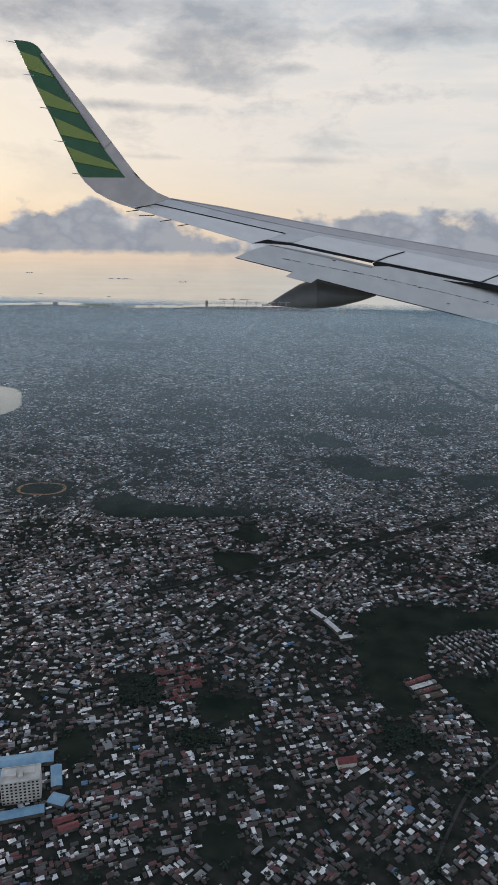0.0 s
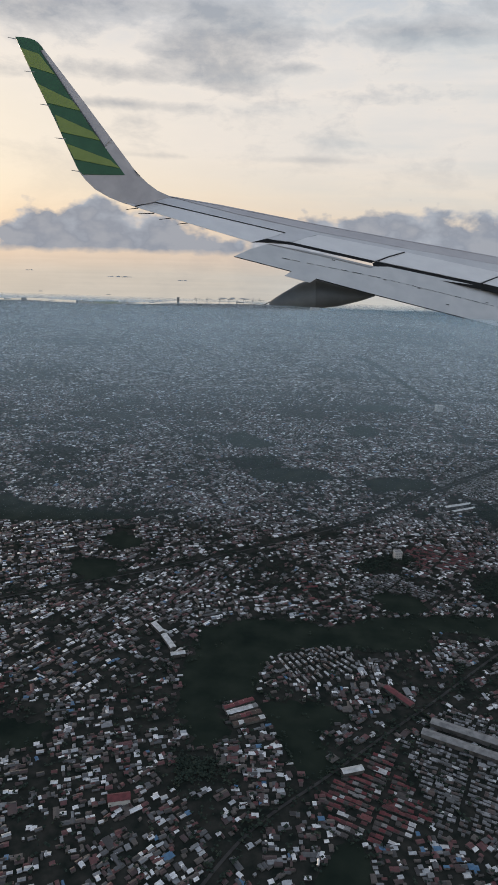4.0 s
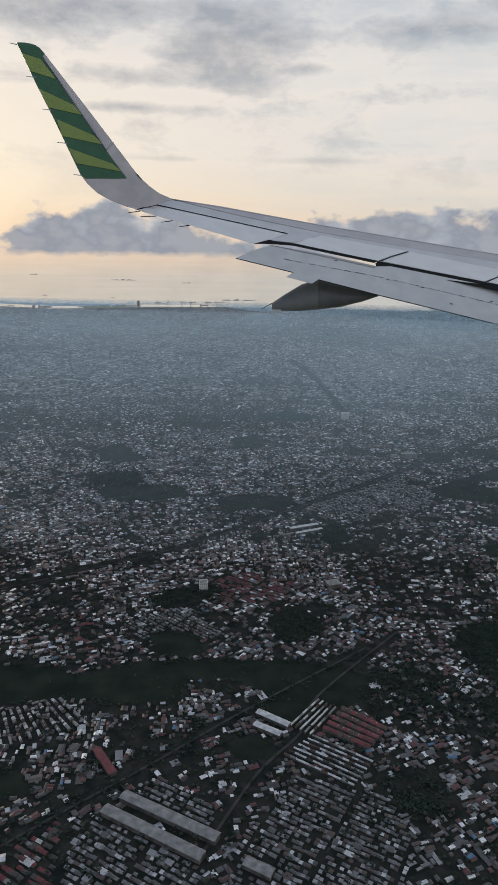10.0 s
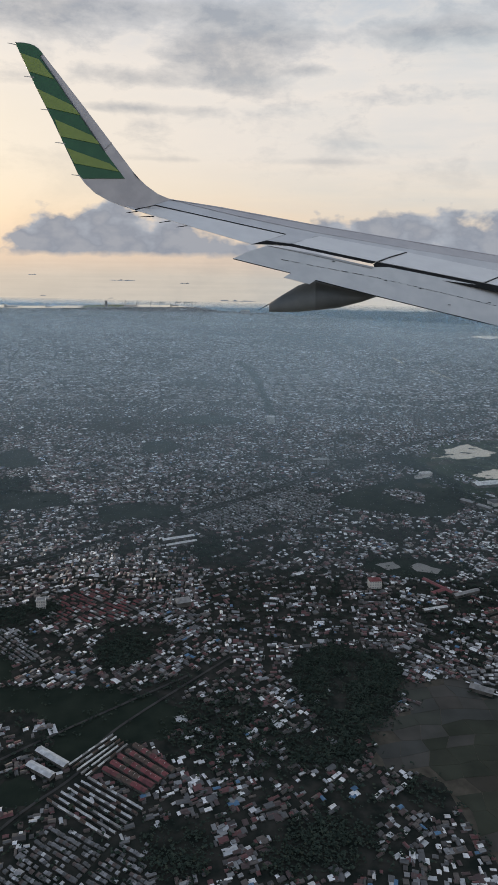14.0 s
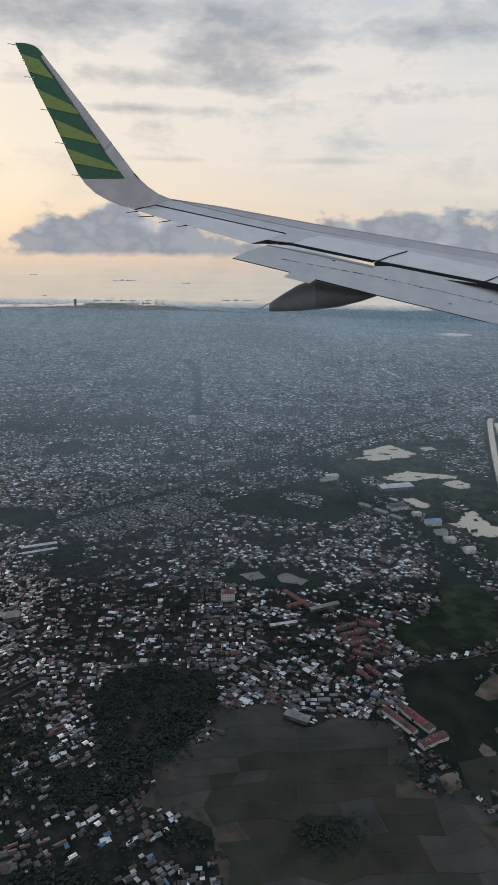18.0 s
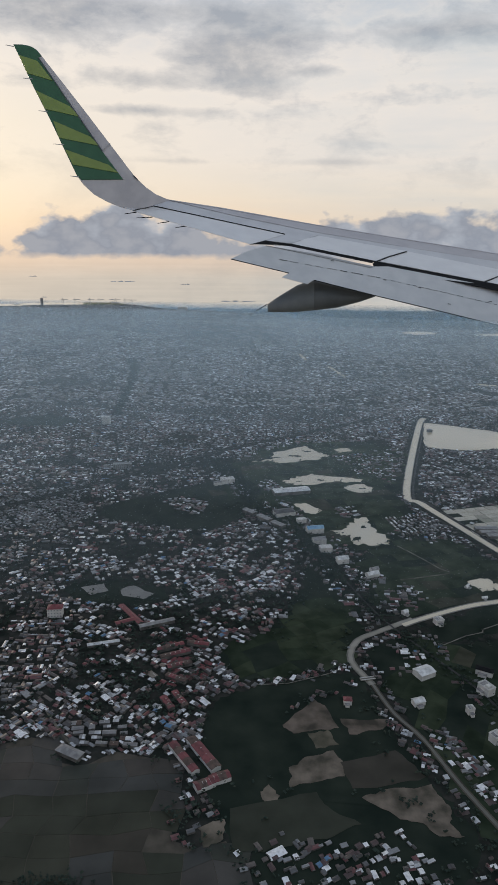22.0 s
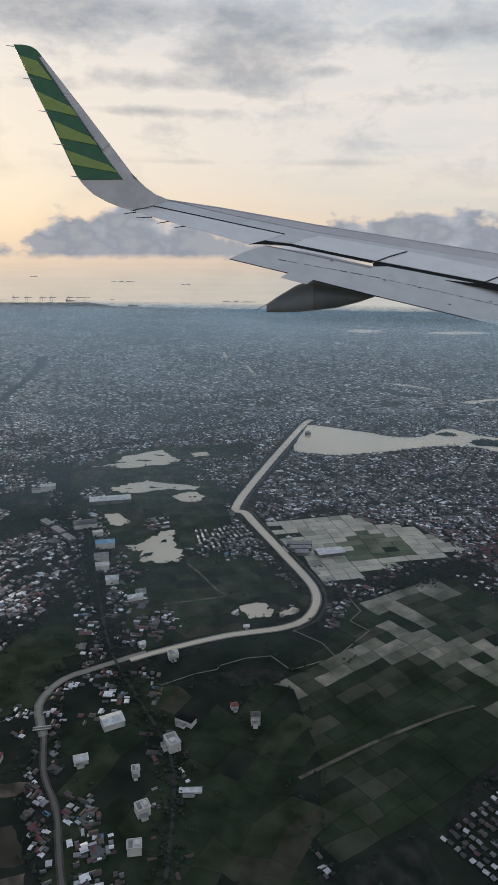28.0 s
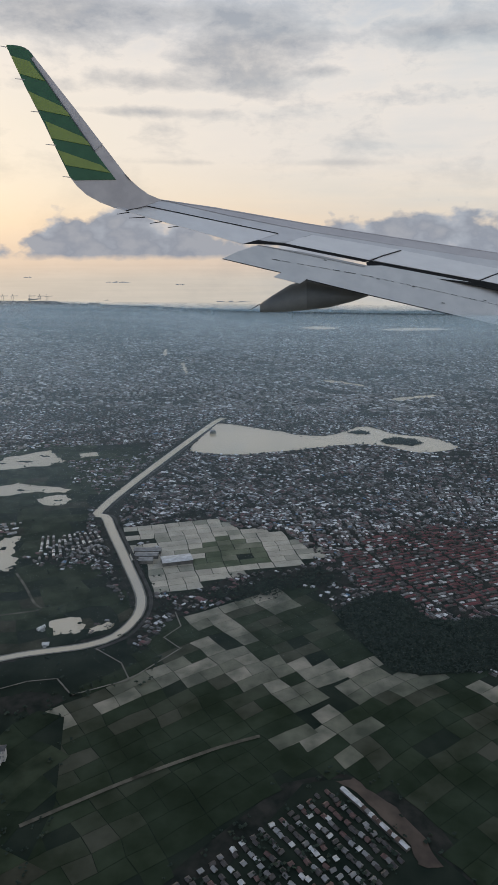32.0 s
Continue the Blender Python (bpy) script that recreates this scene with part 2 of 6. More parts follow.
M_PALE = surface("zinc_roofing", (0.75, 0.75, 0.75), (1, 1, 1), 3.0, 0.4, island=PALE, shiny=0.55)
M_ZINC = surface("bright_zinc_sheet", (0.40, 0.41, 0.42), (0.66, 0.67, 0.68), 1.5, 0.4, shiny=0.5)
M_GREYROOF = surface("weathered_grey_sheet", (0.14, 0.14, 0.145), (0.26, 0.26, 0.26), 1.2, 0.6)
M_DARKROOF = surface("dark_slate_roofing", (0.035, 0.036, 0.04), (0.07, 0.07, 0.075), 1.2, 0.6)
M_BLUE = surface("blue_sheet_roofing", (0.13, 0.27, 0.42), (0.22, 0.38, 0.52), 0.8, 0.6)
# paler copy of the window glass, haze mixed into its colour
M_PANE = surface("hazy_far_glass", (0.24, 0.255, 0.27), (0.30, 0.315, 0.33), 1.0, 0.4)
M_GLASS = surface("dark_window_glass", (0.02, 0.022, 0.025), (0.03, 0.032, 0.035), 1.0, 0.12)
# grey of ships, cranes and sandbanks, lightened to put haze into the colour
M_STEEL = surface("haze_paled_grey", (0.30, 0.33, 0.36), (0.42, 0.44, 0.47), 0.5, 0.6)
M_ORANGE = surface("orange_running_surface", (0.26, 0.13, 0.06), (0.34, 0.18, 0.09), 0.6, 0.9)
M_WALL = surface("painted_masonry", (0.06, 0.058, 0.056), (0.16, 0.155, 0.145), 0.9, 0.9)
M_TOWER = surface("grey_tower_render", (0.26, 0.26, 0.265), (0.38, 0.375, 0.37), 0.5, 0.85)
M_WHITE = surface("white_plaster", (0.42, 0.42, 0.41), (0.62, 0.61, 0.59), 0.7, 0.8)
M_GROUND = surface("town_ground", (0.014, 0.019, 0.017), (0.040, 0.040, 0.036), 0.5, 0.95, bump=0.2, detail=8, spec=0.05)
M_GRASS = surface("dark_grass", (0.010, 0.017, 0.014), (0.030, 0.039, 0.030), 0.22, 0.95, detail=10, spread=(0.28, 0.75), spec=0.04)
M_LEAF = surface("foliage", (0.6, 0.6, 0.6), (1, 1, 1), 1.2, 0.95, spec=0.03, island=[(0.0, (0.040, 0.057, 0.048)), (0.4, (0.050, 0.068, 0.055)), (0.75, (0.034, 0.050, 0.042)), (0.92, (0.060, 0.073, 0.055))])
M_ROAD = surface("asphalt", (0.034, 0.034, 0.035), (0.062, 0.061, 0.060), 0.5, 0.9, spec=0.2)
M_PATH = surface("concrete_bank", (0.10, 0.098, 0.085), (0.19, 0.18, 0.155), 0.6, 0.9)
M_SOIL = surface("bare_soil", (0.045, 0.034, 0.028), (0.10, 0.076, 0.060), 0.35, 0.95, detail=8)
# darker river water for steep views, without the painted sky reflection
M_RIVER = surface("dull_river_water", (0.075, 0.072, 0.06), (0.10, 0.095, 0.08), 0.4, 0.3)
M_TRACK = surface("worn_gravel_track", (0.04, 0.04, 0.031), (0.15, 0.14, 0.115), 0.4, 0.95, spec=0.1)
M_PLOT_BANK = surface("worn_earth_bank", (0.05, 0.046, 0.038), (0.095, 0.085, 0.07), 0.5, 0.95, spec=0.1)
M_CREEK = surface("muddy_river_water", (0.20, 0.185, 0.15), (0.26, 0.24, 0.20), 0.3, 0.2)
M_POOL = surface("dull_pool_water", (0.13, 0.125, 0.115), (0.19, 0.18, 0.165), 0.3, 0.3)
# mud tone raised so the sky's reflection is put into the base colour
M_WATER = surface("sky_pale_muddy_water", (0.47, 0.395, 0.275), (0.56, 0.475, 0.335), 0.03, 0.04, spec=1.0)
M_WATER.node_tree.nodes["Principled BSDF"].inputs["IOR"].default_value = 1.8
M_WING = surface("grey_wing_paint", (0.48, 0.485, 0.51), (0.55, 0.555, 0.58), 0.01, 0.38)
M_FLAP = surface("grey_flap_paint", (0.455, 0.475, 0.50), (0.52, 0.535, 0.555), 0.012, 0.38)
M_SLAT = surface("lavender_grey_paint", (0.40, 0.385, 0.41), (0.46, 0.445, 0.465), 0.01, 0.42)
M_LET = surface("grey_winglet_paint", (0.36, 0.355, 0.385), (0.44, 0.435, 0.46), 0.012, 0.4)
M_WING2 = surface("pale_panel_paint", (0.63, 0.63, 0.645), (0.69, 0.69, 0.70), 0.01, 0.35)
# black of the joints and of the shade painted into the wing's gaps
M_DARK = surface("black_joint_and_shade", (0.008, 0.009, 0.010), (0.016, 0.016, 0.018), 0.02, 0.9, spec=0.1)
# one fairing in two greys: its light and shade are put into the colour
M_FAIR = surface("dark_and_shaded_grey", (0.044, 0.053, 0.060), (0.068, 0.078, 0.087), 0.01, 0.4)
M_FAIR_LIT = surface("lit_fairing_grey", (0.082, 0.095, 0.105), (0.115, 0.13, 0.142), 0.012, 0.4)
M_FAIR_LIGHT = surface("shaded_grey_paint", (0.27, 0.28, 0.30), (0.33, 0.34, 0.36), 0.01, 0.45)
M_GREEN = surface("dark_green_livery", (0.020, 0.085, 0.040), (0.026, 0.100, 0.048), 0.02, 0.35)
M_LIME = surface("lime_green_livery", (0.16, 0.225, 0.055), (0.18, 0.25, 0.065), 0.02, 0.35)


# ------------------------------------------------------------------ helpers
def part(name, bm, material, parent=None, label="", smooth=False):
    me = bpy.data.meshes.new(name)
    bmesh.ops.recalc_face_normals(bm, faces=bm.faces[:])
    bm.to_mesh(me)
    bm.free()
    for m in (material if isinstance(material, (list, tuple)) else [material]):
        me.materials.append(m)
    if smooth:
        for p in me.polygons:
            p.use_smooth = True
    ob = new(name, me)
    if parent:
        ob.parent = parent
    return tagged(ob, label) if label else ob


def raw(name, verts, faces, materials, index=None, parent=None):
    me = bpy.data.meshes.new(name)
    me.from_pydata([tuple(v) for v in verts], [], [tuple(f) for f in faces])
    for m in materials:
        me.materials.append(m)
    if index is not None:
        me.polygons.foreach_set("material_index", np.asarray(index, dtype=np.int32))
    me.update()
    ob = new(name, me)
    if parent:
        ob.parent = parent
    return ob


def inside(poly, x, y):
    """Which of the points x, y lie inside the polygon."""
    hit = np.zeros(len(x), bool)
    n = len(poly)
    for i in range(n):
        (x0, y0), (x1, y1) = poly[i], poly[(i + 1) % n]
        if y0 == y1:
            continue
        hit ^= ((y0 > y) != (y1 > y)) & (x < (x1 - x0) * (y - y0) / (y1 - y0) + x0)
    return hit


def rounded(poly, times=2):
    """The polygon with its corners cut, as banks and shores run."""
    for _ in range(times):
        out = []
        for i, a in enumerate(poly):
            b = poly[(i + 1) % len(poly)]
            out += [(a[0] * 0.75 + b[0] * 0.25, a[1] * 0.75 + b[1] * 0.25), (a[0] * 0.25 + b[0] * 0.75, a[1] * 0.25 + b[1] * 0.75)]
        poly = out
    return poly


def ragged(poly, amount, seed=0, times=2, fine=1.0):
    """The rounded polygon with an uneven, broken shore."""
    out = []
    poly = rounded(poly, times)
    turn = 1 if sum(a[0] * q[1] - q[0] * a[1] for a, q in zip(poly, poly[1:] + poly[:1])) > 0 else -1
    for i, a in enumerate(poly):
        q = poly[(i + 1) % len(poly)]
        d = Vector((q[0] - a[0], q[1] - a[1]))
        d = d.normalized() * turn if d.length else d
        for t in (0.0, 0.2, 0.4, 0.6, 0.8):
            p = Vector((a[0] + (q[0] - a[0]) * t, a[1] + (q[1] - a[1]) * t, seed * 7.3))
            q0 = p * fine
            k = amount * (noise.noise(q0 * 0.45) * 1.3 + noise.noise(q0 * 1.2) * 1.0 + noise.noise(q0 * 3.1) * 0.16)
            out.append((p.x + d.y * k, p.y - d.x * k))
    return out


def sheet(name, poly, z, material, thick=0.0):
    bm = bmesh.new()
    f = bm.faces.new([bm.verts.new((x, y, z)) for x, y in poly])
    if f.calc_center_median().z is not None and f.normal.z < 0:
        f.normal_flip()
    bmesh.ops.triangulate(bm, faces=[f])
    return part(name, bm, material)


def curve_points(line, step=1.0):
    """A smooth line through the given points."""
    pts = [Vector(p) for p in line]
    out = []
    for i in range(len(pts) - 1):
        p0, p1, p2, p3 = pts[max(i - 1, 0)], pts[i], pts[i + 1], pts[min(i + 2, len(pts) - 1)]
        n = max(2, int((p2 - p1).length / step))
        for k in range(n):
            t = k / n
            out.append(0.5 * ((2 * p1) + (p2 - p0) * t + (2 * p0 - 5 * p1 + 4 * p2 - p3) * t * t + (3 * p1 - p0 - 3 * p2 + p3) * t ** 3))
    return out + [pts[-1]]


def ribbon(name, line, width, z, material, step=1.5):
    pts = curve_points(line, step)
    bm = bmesh.new()
    last = None
    for i, p in enumerate(pts):
        d = (pts[min(i + 1, len(pts) - 1)] - pts[max(i - 1, 0)]).normalized()
        w = width(i / (len(pts) - 1)) if callable(width) else width
        s = Vector((-d.y, d.x)) * w / 2
        pair = [bm.verts.new((p.x + s.x, p.y + s.y, z)), bm.verts.new((p.x - s.x, p.y - s.y, z))]
        if last:
            bm.faces.new((last[0], last[1], pair[1], pair[0]))
        last = pair
    return part(name, bm, material)


def cornered(line, keep=0.06):
    """The line with points close by each corner, so that it stays sharp when smoothed."""
    out = [line[0]]
    for a, p, q in zip(line, line[1:], line[2:]):
        out += [(p[0] + (a[0] - p[0]) * keep, p[1] + (a[1] - p[1]) * keep), p, (p[0] + (q[0] - p[0]) * keep, p[1] + (q[1] - p[1]) * keep)]
    return out + [line[-1]]


def near_line(line, x, y, dist):
    hit = np.zeros(len(x), bool)
    for (x0, y0), (x1, y1) in zip(line, line[1:]):
        dx, dy = x1 - x0, y1 - y0
        t = np.clip(((x - x0) * dx + (y - y0) * dy) / (dx * dx + dy * dy), 0, 1)
        hit |= (x - x0 - t * dx) ** 2 + (y - y0 - t * dy) ** 2 < dist * dist
    return hit


# ------------------------------------------------------------------ plan of the land
COAST = [(-900, 600), (-235, 608), (-174, 634), (-110, 620), (-60, 634), (-40, 646), (12, 656), (40, 660), (66, 634), (110, 622), (150, 602), (182, 560), (214, 528), (250, 536), (300, 530), (345, 520), (385, 508), (450, 530), (600, 560), (1200, 590)]
LAKES = {
    "reservoir": [(208.5, 281), (211.2, 284.1), (217.4, 281.4), (224.2, 277.5), (229.2, 276), (234, 272.2), (238.8, 272), (243.7, 273.5), (247.3, 277.3), (252.9, 283.9), (257.6, 281.1), (260.2, 276.4), (264.8, 274.4), (270.9, 273.1), (274.7, 268.9), (277.4, 263.7),
                  (274.6, 261.5), (267.9, 258), (263.5, 258.2), (260.3, 261.5), (256.8, 263.9), (250.8, 265.1), (243, 262.9), (235.2, 259.3), (229.1, 256.9), (220.3, 253.3), (214.4, 252.9), (208.4, 254), (204.2, 255.1), (206, 266)],
    "town_lake": [(-150, 288), (-120, 300), (-102, 297), (-95, 288), (-90, 273), (-87, 262), (-90, 250), (-105, 242), (-150, 240)],
    "lagoon_a": [(237, 511), (256, 522), (268.7, 510.4), (250, 500)],
    "lagoon_b": [(283, 504), (298, 514), (318, 520), (336, 512), (322, 506), (300, 502)],
    "lagoon_c": [(244, 350), (252, 345.6), (258, 342), (261.6, 338.8), (262.6, 341), (255, 347.6), (247, 352.6)],
    "lagoon_d": [(266.9, 320.7), (275.6, 325.8), (287.4, 329.5), (285.6, 325.7), (274.7, 320.5), (268.3, 317.4)],
    "creek_a": [(183.4, 387.5), (185, 389), (191.6, 358.2), (189.8, 355.8)],
    "creek_b": [(171, 419.4), (172.6, 423), (176, 397.1), (174, 400)],
    "pool_a": [(124.3, 164.5), (128.3, 166), (129.6, 163.2), (126.8, 161.8)],
    "pool_b": [(131.6, 164.1), (133.6, 165.3), (137.7, 162.9), (136.4, 161), (132.3, 161.6)],
    "pond_a": [(152.3, 237.3), (157.4, 240.5), (159.6, 247.4), (168.6, 253.8), (171, 248.3), (174.8, 245.2), (172, 241.7), (165.2, 238.4), (160.4, 237.1), (157.9, 238.7)],
    "pond_b": [(161, 222.4), (165, 225.8), (168.6, 228.4), (174.3, 226.9), (182.1, 225.2), (180.9, 223.2), (174.9, 223.1), (170, 220.8), (164.3, 219.7)],
    "pond_d": [(176.3, 218.4), (178.6, 221.1), (181.8, 221.8), (183.7, 219), (182.5, 215.4), (178.6, 215.8)],
    "pond_e": [(163.5, 206.8), (166.4, 207.6), (169.8, 203.3), (168.5, 200.9), (166, 201.6), (164.7, 204.4)],
    "pond_f": [(171, 192.4), (174.5, 194), (175.7, 196.7), (177, 198.7), (179.2, 199.7), (180.2, 197), (181.1, 191.9), (183, 188.4), (181.9, 185.5), (178.3, 185.2), (176, 186), (174.8, 189.5), (172.4, 190.8)],
    "pond_g": [(194.6, 169.7), (195.3, 171.5), (198.7, 172.1), (200.1, 169.4), (199.7, 168.2), (196.7, 167.3)],
    "pond_h": [(200.7, 169.4), (203.4, 171.3), (204.1, 170.3), (202.9, 168.4), (201.4, 168)],
    "pond_i": [(176.4, 251.3), (180.5, 252.7), (181.9, 249.8), (177.9, 247.9)],
}
ISLETS = [[(257, 269.3), (261.1, 271.8), (266.5, 270.5), (268.1, 266.8), (265.3, 264.5), (260.1, 265.2), (257.1, 266)], [(248.5, 276.8), (251.5, 278.8), (254.6, 277.2), (253.5, 274.8), (250, 274.5)]]
CANAL = [(211, 290), (207, 279), (192, 218), (194, 209), (202, 190), (207, 177), (206, 169), (202, 165), (193, 162), (185, 158), (180, 155)]
RIVER = [(182, 157), (176, 153), (172, 150), (170.5, 146), (171, 143), (173, 139), (175, 133), (178, 128), (181, 120), (188, 105), (196, 90)]
FIELDS = {
    "dark_field": [(27.8, 117.2), (36.6, 118), (41.5, 116.4), (44.8, 115.6), (52.8, 119.5), (61.5, 120.5), (70.2, 120.8), (81, 121.1), (84.9, 119.4), (89.4, 117.5), (90, 113.8), (88.1, 110.3), (84.2, 108.9), (81.8, 110), (76.8, 104.4), (73.4, 106.2), (73.2, 111.2), (69.4, 115.6),
                   (61.5, 115.2), (60.6, 109.5), (55.3, 109.2), (46.5, 109.6), (37.7, 108.9), (32.9, 106.1), (31, 100.8), (31.5, 96.1), (25.3, 94.7), (25.6, 92.8), (28.3, 87.9), (24.7, 85.3), (22.2, 86.7), (20.3, 90.3), (19.7, 94.7), (19.8, 99.3), (18.7, 103), (21.3, 107.2), (21.6, 114.4)],
    "dark_field_b": [(31.2, 95), (35.5, 95.4), (39.4, 95.3), (44.8, 93.4), (44.2, 91.9), (40.8, 90.1), (39.7, 87.4), (41, 82.1), (38.7, 81.1), (36.4, 82), (35.4, 85.4), (32.7, 91)],
    "dark_field_c": [(53.1, 127.6), (56.9, 128.9), (62, 127.2), (63.2, 121.8), (58.9, 120.9), (54.7, 121.9)],
    "yard_terraces": [(67.9, 99.8), (69.5, 102.5), (71.7, 103.6), (74.9, 100.3), (75.1, 98.8), (70.3, 98.1)],
    "dark_field_e": [(-7, 89.5), (1.1, 90.6), (3.8, 87.6), (0.2, 83.9), (-5.4, 83.7)],
    "dark_field_f": [(-25.4, 81.7), (-20.8, 81.8), (-19.1, 76.8), (-22.6, 73.6)],
    "dark_field_g": [(-4.2, 65.5), (-0.4, 66.6), (1.5, 61.4), (-3.3, 60.4)],
    "field_west": [(60, 190.3), (66.7, 194.3), (80.5, 193.6), (80.9, 186.9), (69.9, 184.5), (63.5, 180.9)],
    "meadow_c": [(174, 178), (184, 188), (195, 190), (206, 174), (204, 168), (193, 162), (182, 158), (176, 165)],
    "meadow_d": [(182, 153), (193, 161), (206, 168), (212, 162), (212, 157), (203, 153), (196, 155), (185, 149)],
    "meadow_a": [(160, 150), (163, 164), (167, 182), (173, 165), (174, 152), (169, 147)],
    "meadow_b": [(173, 147), (179, 152), (186, 150), (196, 150), (203, 150), (206, 137), (204, 110), (182, 112), (176, 135)],
    "meadow_e": [(150, 135), (160, 139), (172, 143), (173, 133), (172, 120), (182, 110), (160, 105), (154, 112), (150, 121)],
    "meadow_dry": [(158, 108), (160, 131), (166, 137), (172, 134), (175, 127), (178, 121), (181, 113), (178, 106)],
    "meadow_f": [(150, 145), (158, 152), (166, 166), (173, 161), (170, 151), (170, 144), (161, 140), (154, 139)],
    "meadow_g": [(154.9, 208.1), (151.4, 221.8), (146.3, 234.1), (155.0, 247.0), (166.0, 255.8), (180.2, 258.8), (193.0, 261.6), (196, 235), (189, 214), (192, 200), (185, 185), (170, 180), (164, 190), (160, 198)],
    "tree_strip": [(84, 396), (89, 398), (97, 368), (102, 320), (105.5, 286), (102.5, 285), (99, 322), (93, 366)],
    "meadow_h": [(118, 201), (123, 206), (129.5, 211), (139, 218), (146, 224), (152, 212), (155, 204), (151, 197), (147, 191), (139, 190.5), (133, 193), (126.6, 194), (121, 195)],
    "yard_field_b": [(36.6, 66), (41, 72), (44, 70), (43, 64), (38, 62)],
    "yard_field": [(33, 91.8), (38, 93), (40.4, 86), (40.7, 81), (37.4, 80), (35, 84.6)],
    "pool_field": [(121, 166), (130, 167.5), (140, 165), (141, 160), (133, 158.5), (124, 160)],
    "park_a": [(20.8, 231), (26.8, 238), (31.6, 230), (38, 222.8), (31, 217.5), (24, 219)],
    "park_b": [(28.4, 193.7), (31.6, 200.1), (44.2, 200), (51.4, 198.4), (53.6, 191.5), (39.3, 187), (31.9, 189.3)],
    "park_c": [(62, 245), (70, 251), (75, 241.8), (71.6, 234.6), (63.6, 236.2)],
    "park_d": [(-37.6, 161.8), (-37.1, 168.2), (-31.9, 174.7), (-25.3, 167.1), (-11.4, 165), (1.8, 163.3), (1.7, 159.3), (-13.3, 157.7), (-30.8, 156.6)],
    "park_e": [(-7.2, 138.4), (-2.4, 139.7), (4, 138.2), (3.5, 131.6), (-1.7, 129.9), (-5.5, 133.2)],
    "park_f": [(67.4, 276.7), (80.9, 283.9), (94.6, 277.6), (89.3, 269.2), (73, 269.3)],
    "park_g": [(-3.7, 148.5), (2.1, 154.6), (6.7, 146), (2.4, 142.8)],
}
PADDY_BROWN = [(114.9, 107.5), (116.7, 110.2), (115.8, 113.1), (119.2, 116.8), (122.9, 118.6), (124.4, 119.8), (122.1, 122.9), (122, 125.6), (125.3, 124.6), (128.5, 126), (131.8, 125.5), (133, 122), (136.1, 121.3), (139.6, 124.1), (142.7, 123.5), (146.8, 122.6), (148.5, 117.5), (147, 115), (148.7, 111.4), (151, 110.5), (154, 111.7),
               (156.5, 107.2), (158, 100), (156, 92), (140, 86), (128, 90), (124.9, 100.4), (124, 104.6), (121, 106.1)]
# plots of bare earth beside the river
DRY_PLOTS = [[(160.1, 129.9), (164.4, 135.3), (165.9, 134.1), (167.4, 129.7), (164.4, 129.1), (161.5, 128.4)], [(163.3, 128.5), (165.9, 129.3), (167.2, 126.6), (164.2, 125.8)], [(167.7, 131.3), (174, 131.7), (173, 129.8), (168.7, 128.6)], [(161, 122.3), (162.8, 124.3), (166.3, 125.6), (167.8, 122.8), (167.3, 121.4), (163.9, 120.2), (160.8, 119.4)],
             [(157.4, 118.6), (158.4, 119.7), (159.6, 118.1), (159.3, 117.1), (158.1, 116.6)], [(168.9, 118.4), (171.7, 119.5), (177.4, 120.7), (178.2, 118.2), (179, 116.7), (178, 115.1), (179.3, 113.2), (176.7, 113.4), (175.2, 114.8), (172.3, 115.8)], [(150.8, 113.2), (153.6, 114.5), (153.7, 111.9), (151.7, 110.7)]]
DARK_PLOTS = [[(154.1, 116), (163.9, 118.8), (165, 116.7), (168.5, 114.6), (164.6, 112.5), (158.7, 110.9), (154.6, 110.2)], [(167, 123.7), (174, 126), (177, 121.7), (171.7, 120.1), (168, 119.5)]]
PADDY_EAST = [(196, 146), (209, 161), (212, 172), (227, 183), (234, 183), (240, 168), (246, 163), (262, 160), (276, 154), (280, 116), (250, 122), (243, 139), (235, 143), (229, 141), (218, 129), (206, 122), (200, 139)]
PADDY_PALE = [(198, 205.2), (206.5, 208.5), (216.5, 210.5), (220.2, 206.6), (229, 205.7), (233.2, 199.6), (235.2, 195), (233.9, 191.6), (227, 189.1), (220.4, 186.7), (213.7, 180.2), (207.4, 180.4), (205.4, 187.8), (202, 194.1)]
PALE_GREEN = [(212.6, 196), (218.3, 202.5), (223.7, 200.3), (226, 191.2), (215.5, 188.4)]
WOODS = [(236.7, 175.8), (241.5, 180.3), (247.1, 182.4), (250.9, 174.5), (254.2, 174.3), (268, 177), (262, 163), (253.4, 161.5), (247.3, 160.5), (243.1, 161.5), (240.7, 166.2), (238.7, 170.4)]
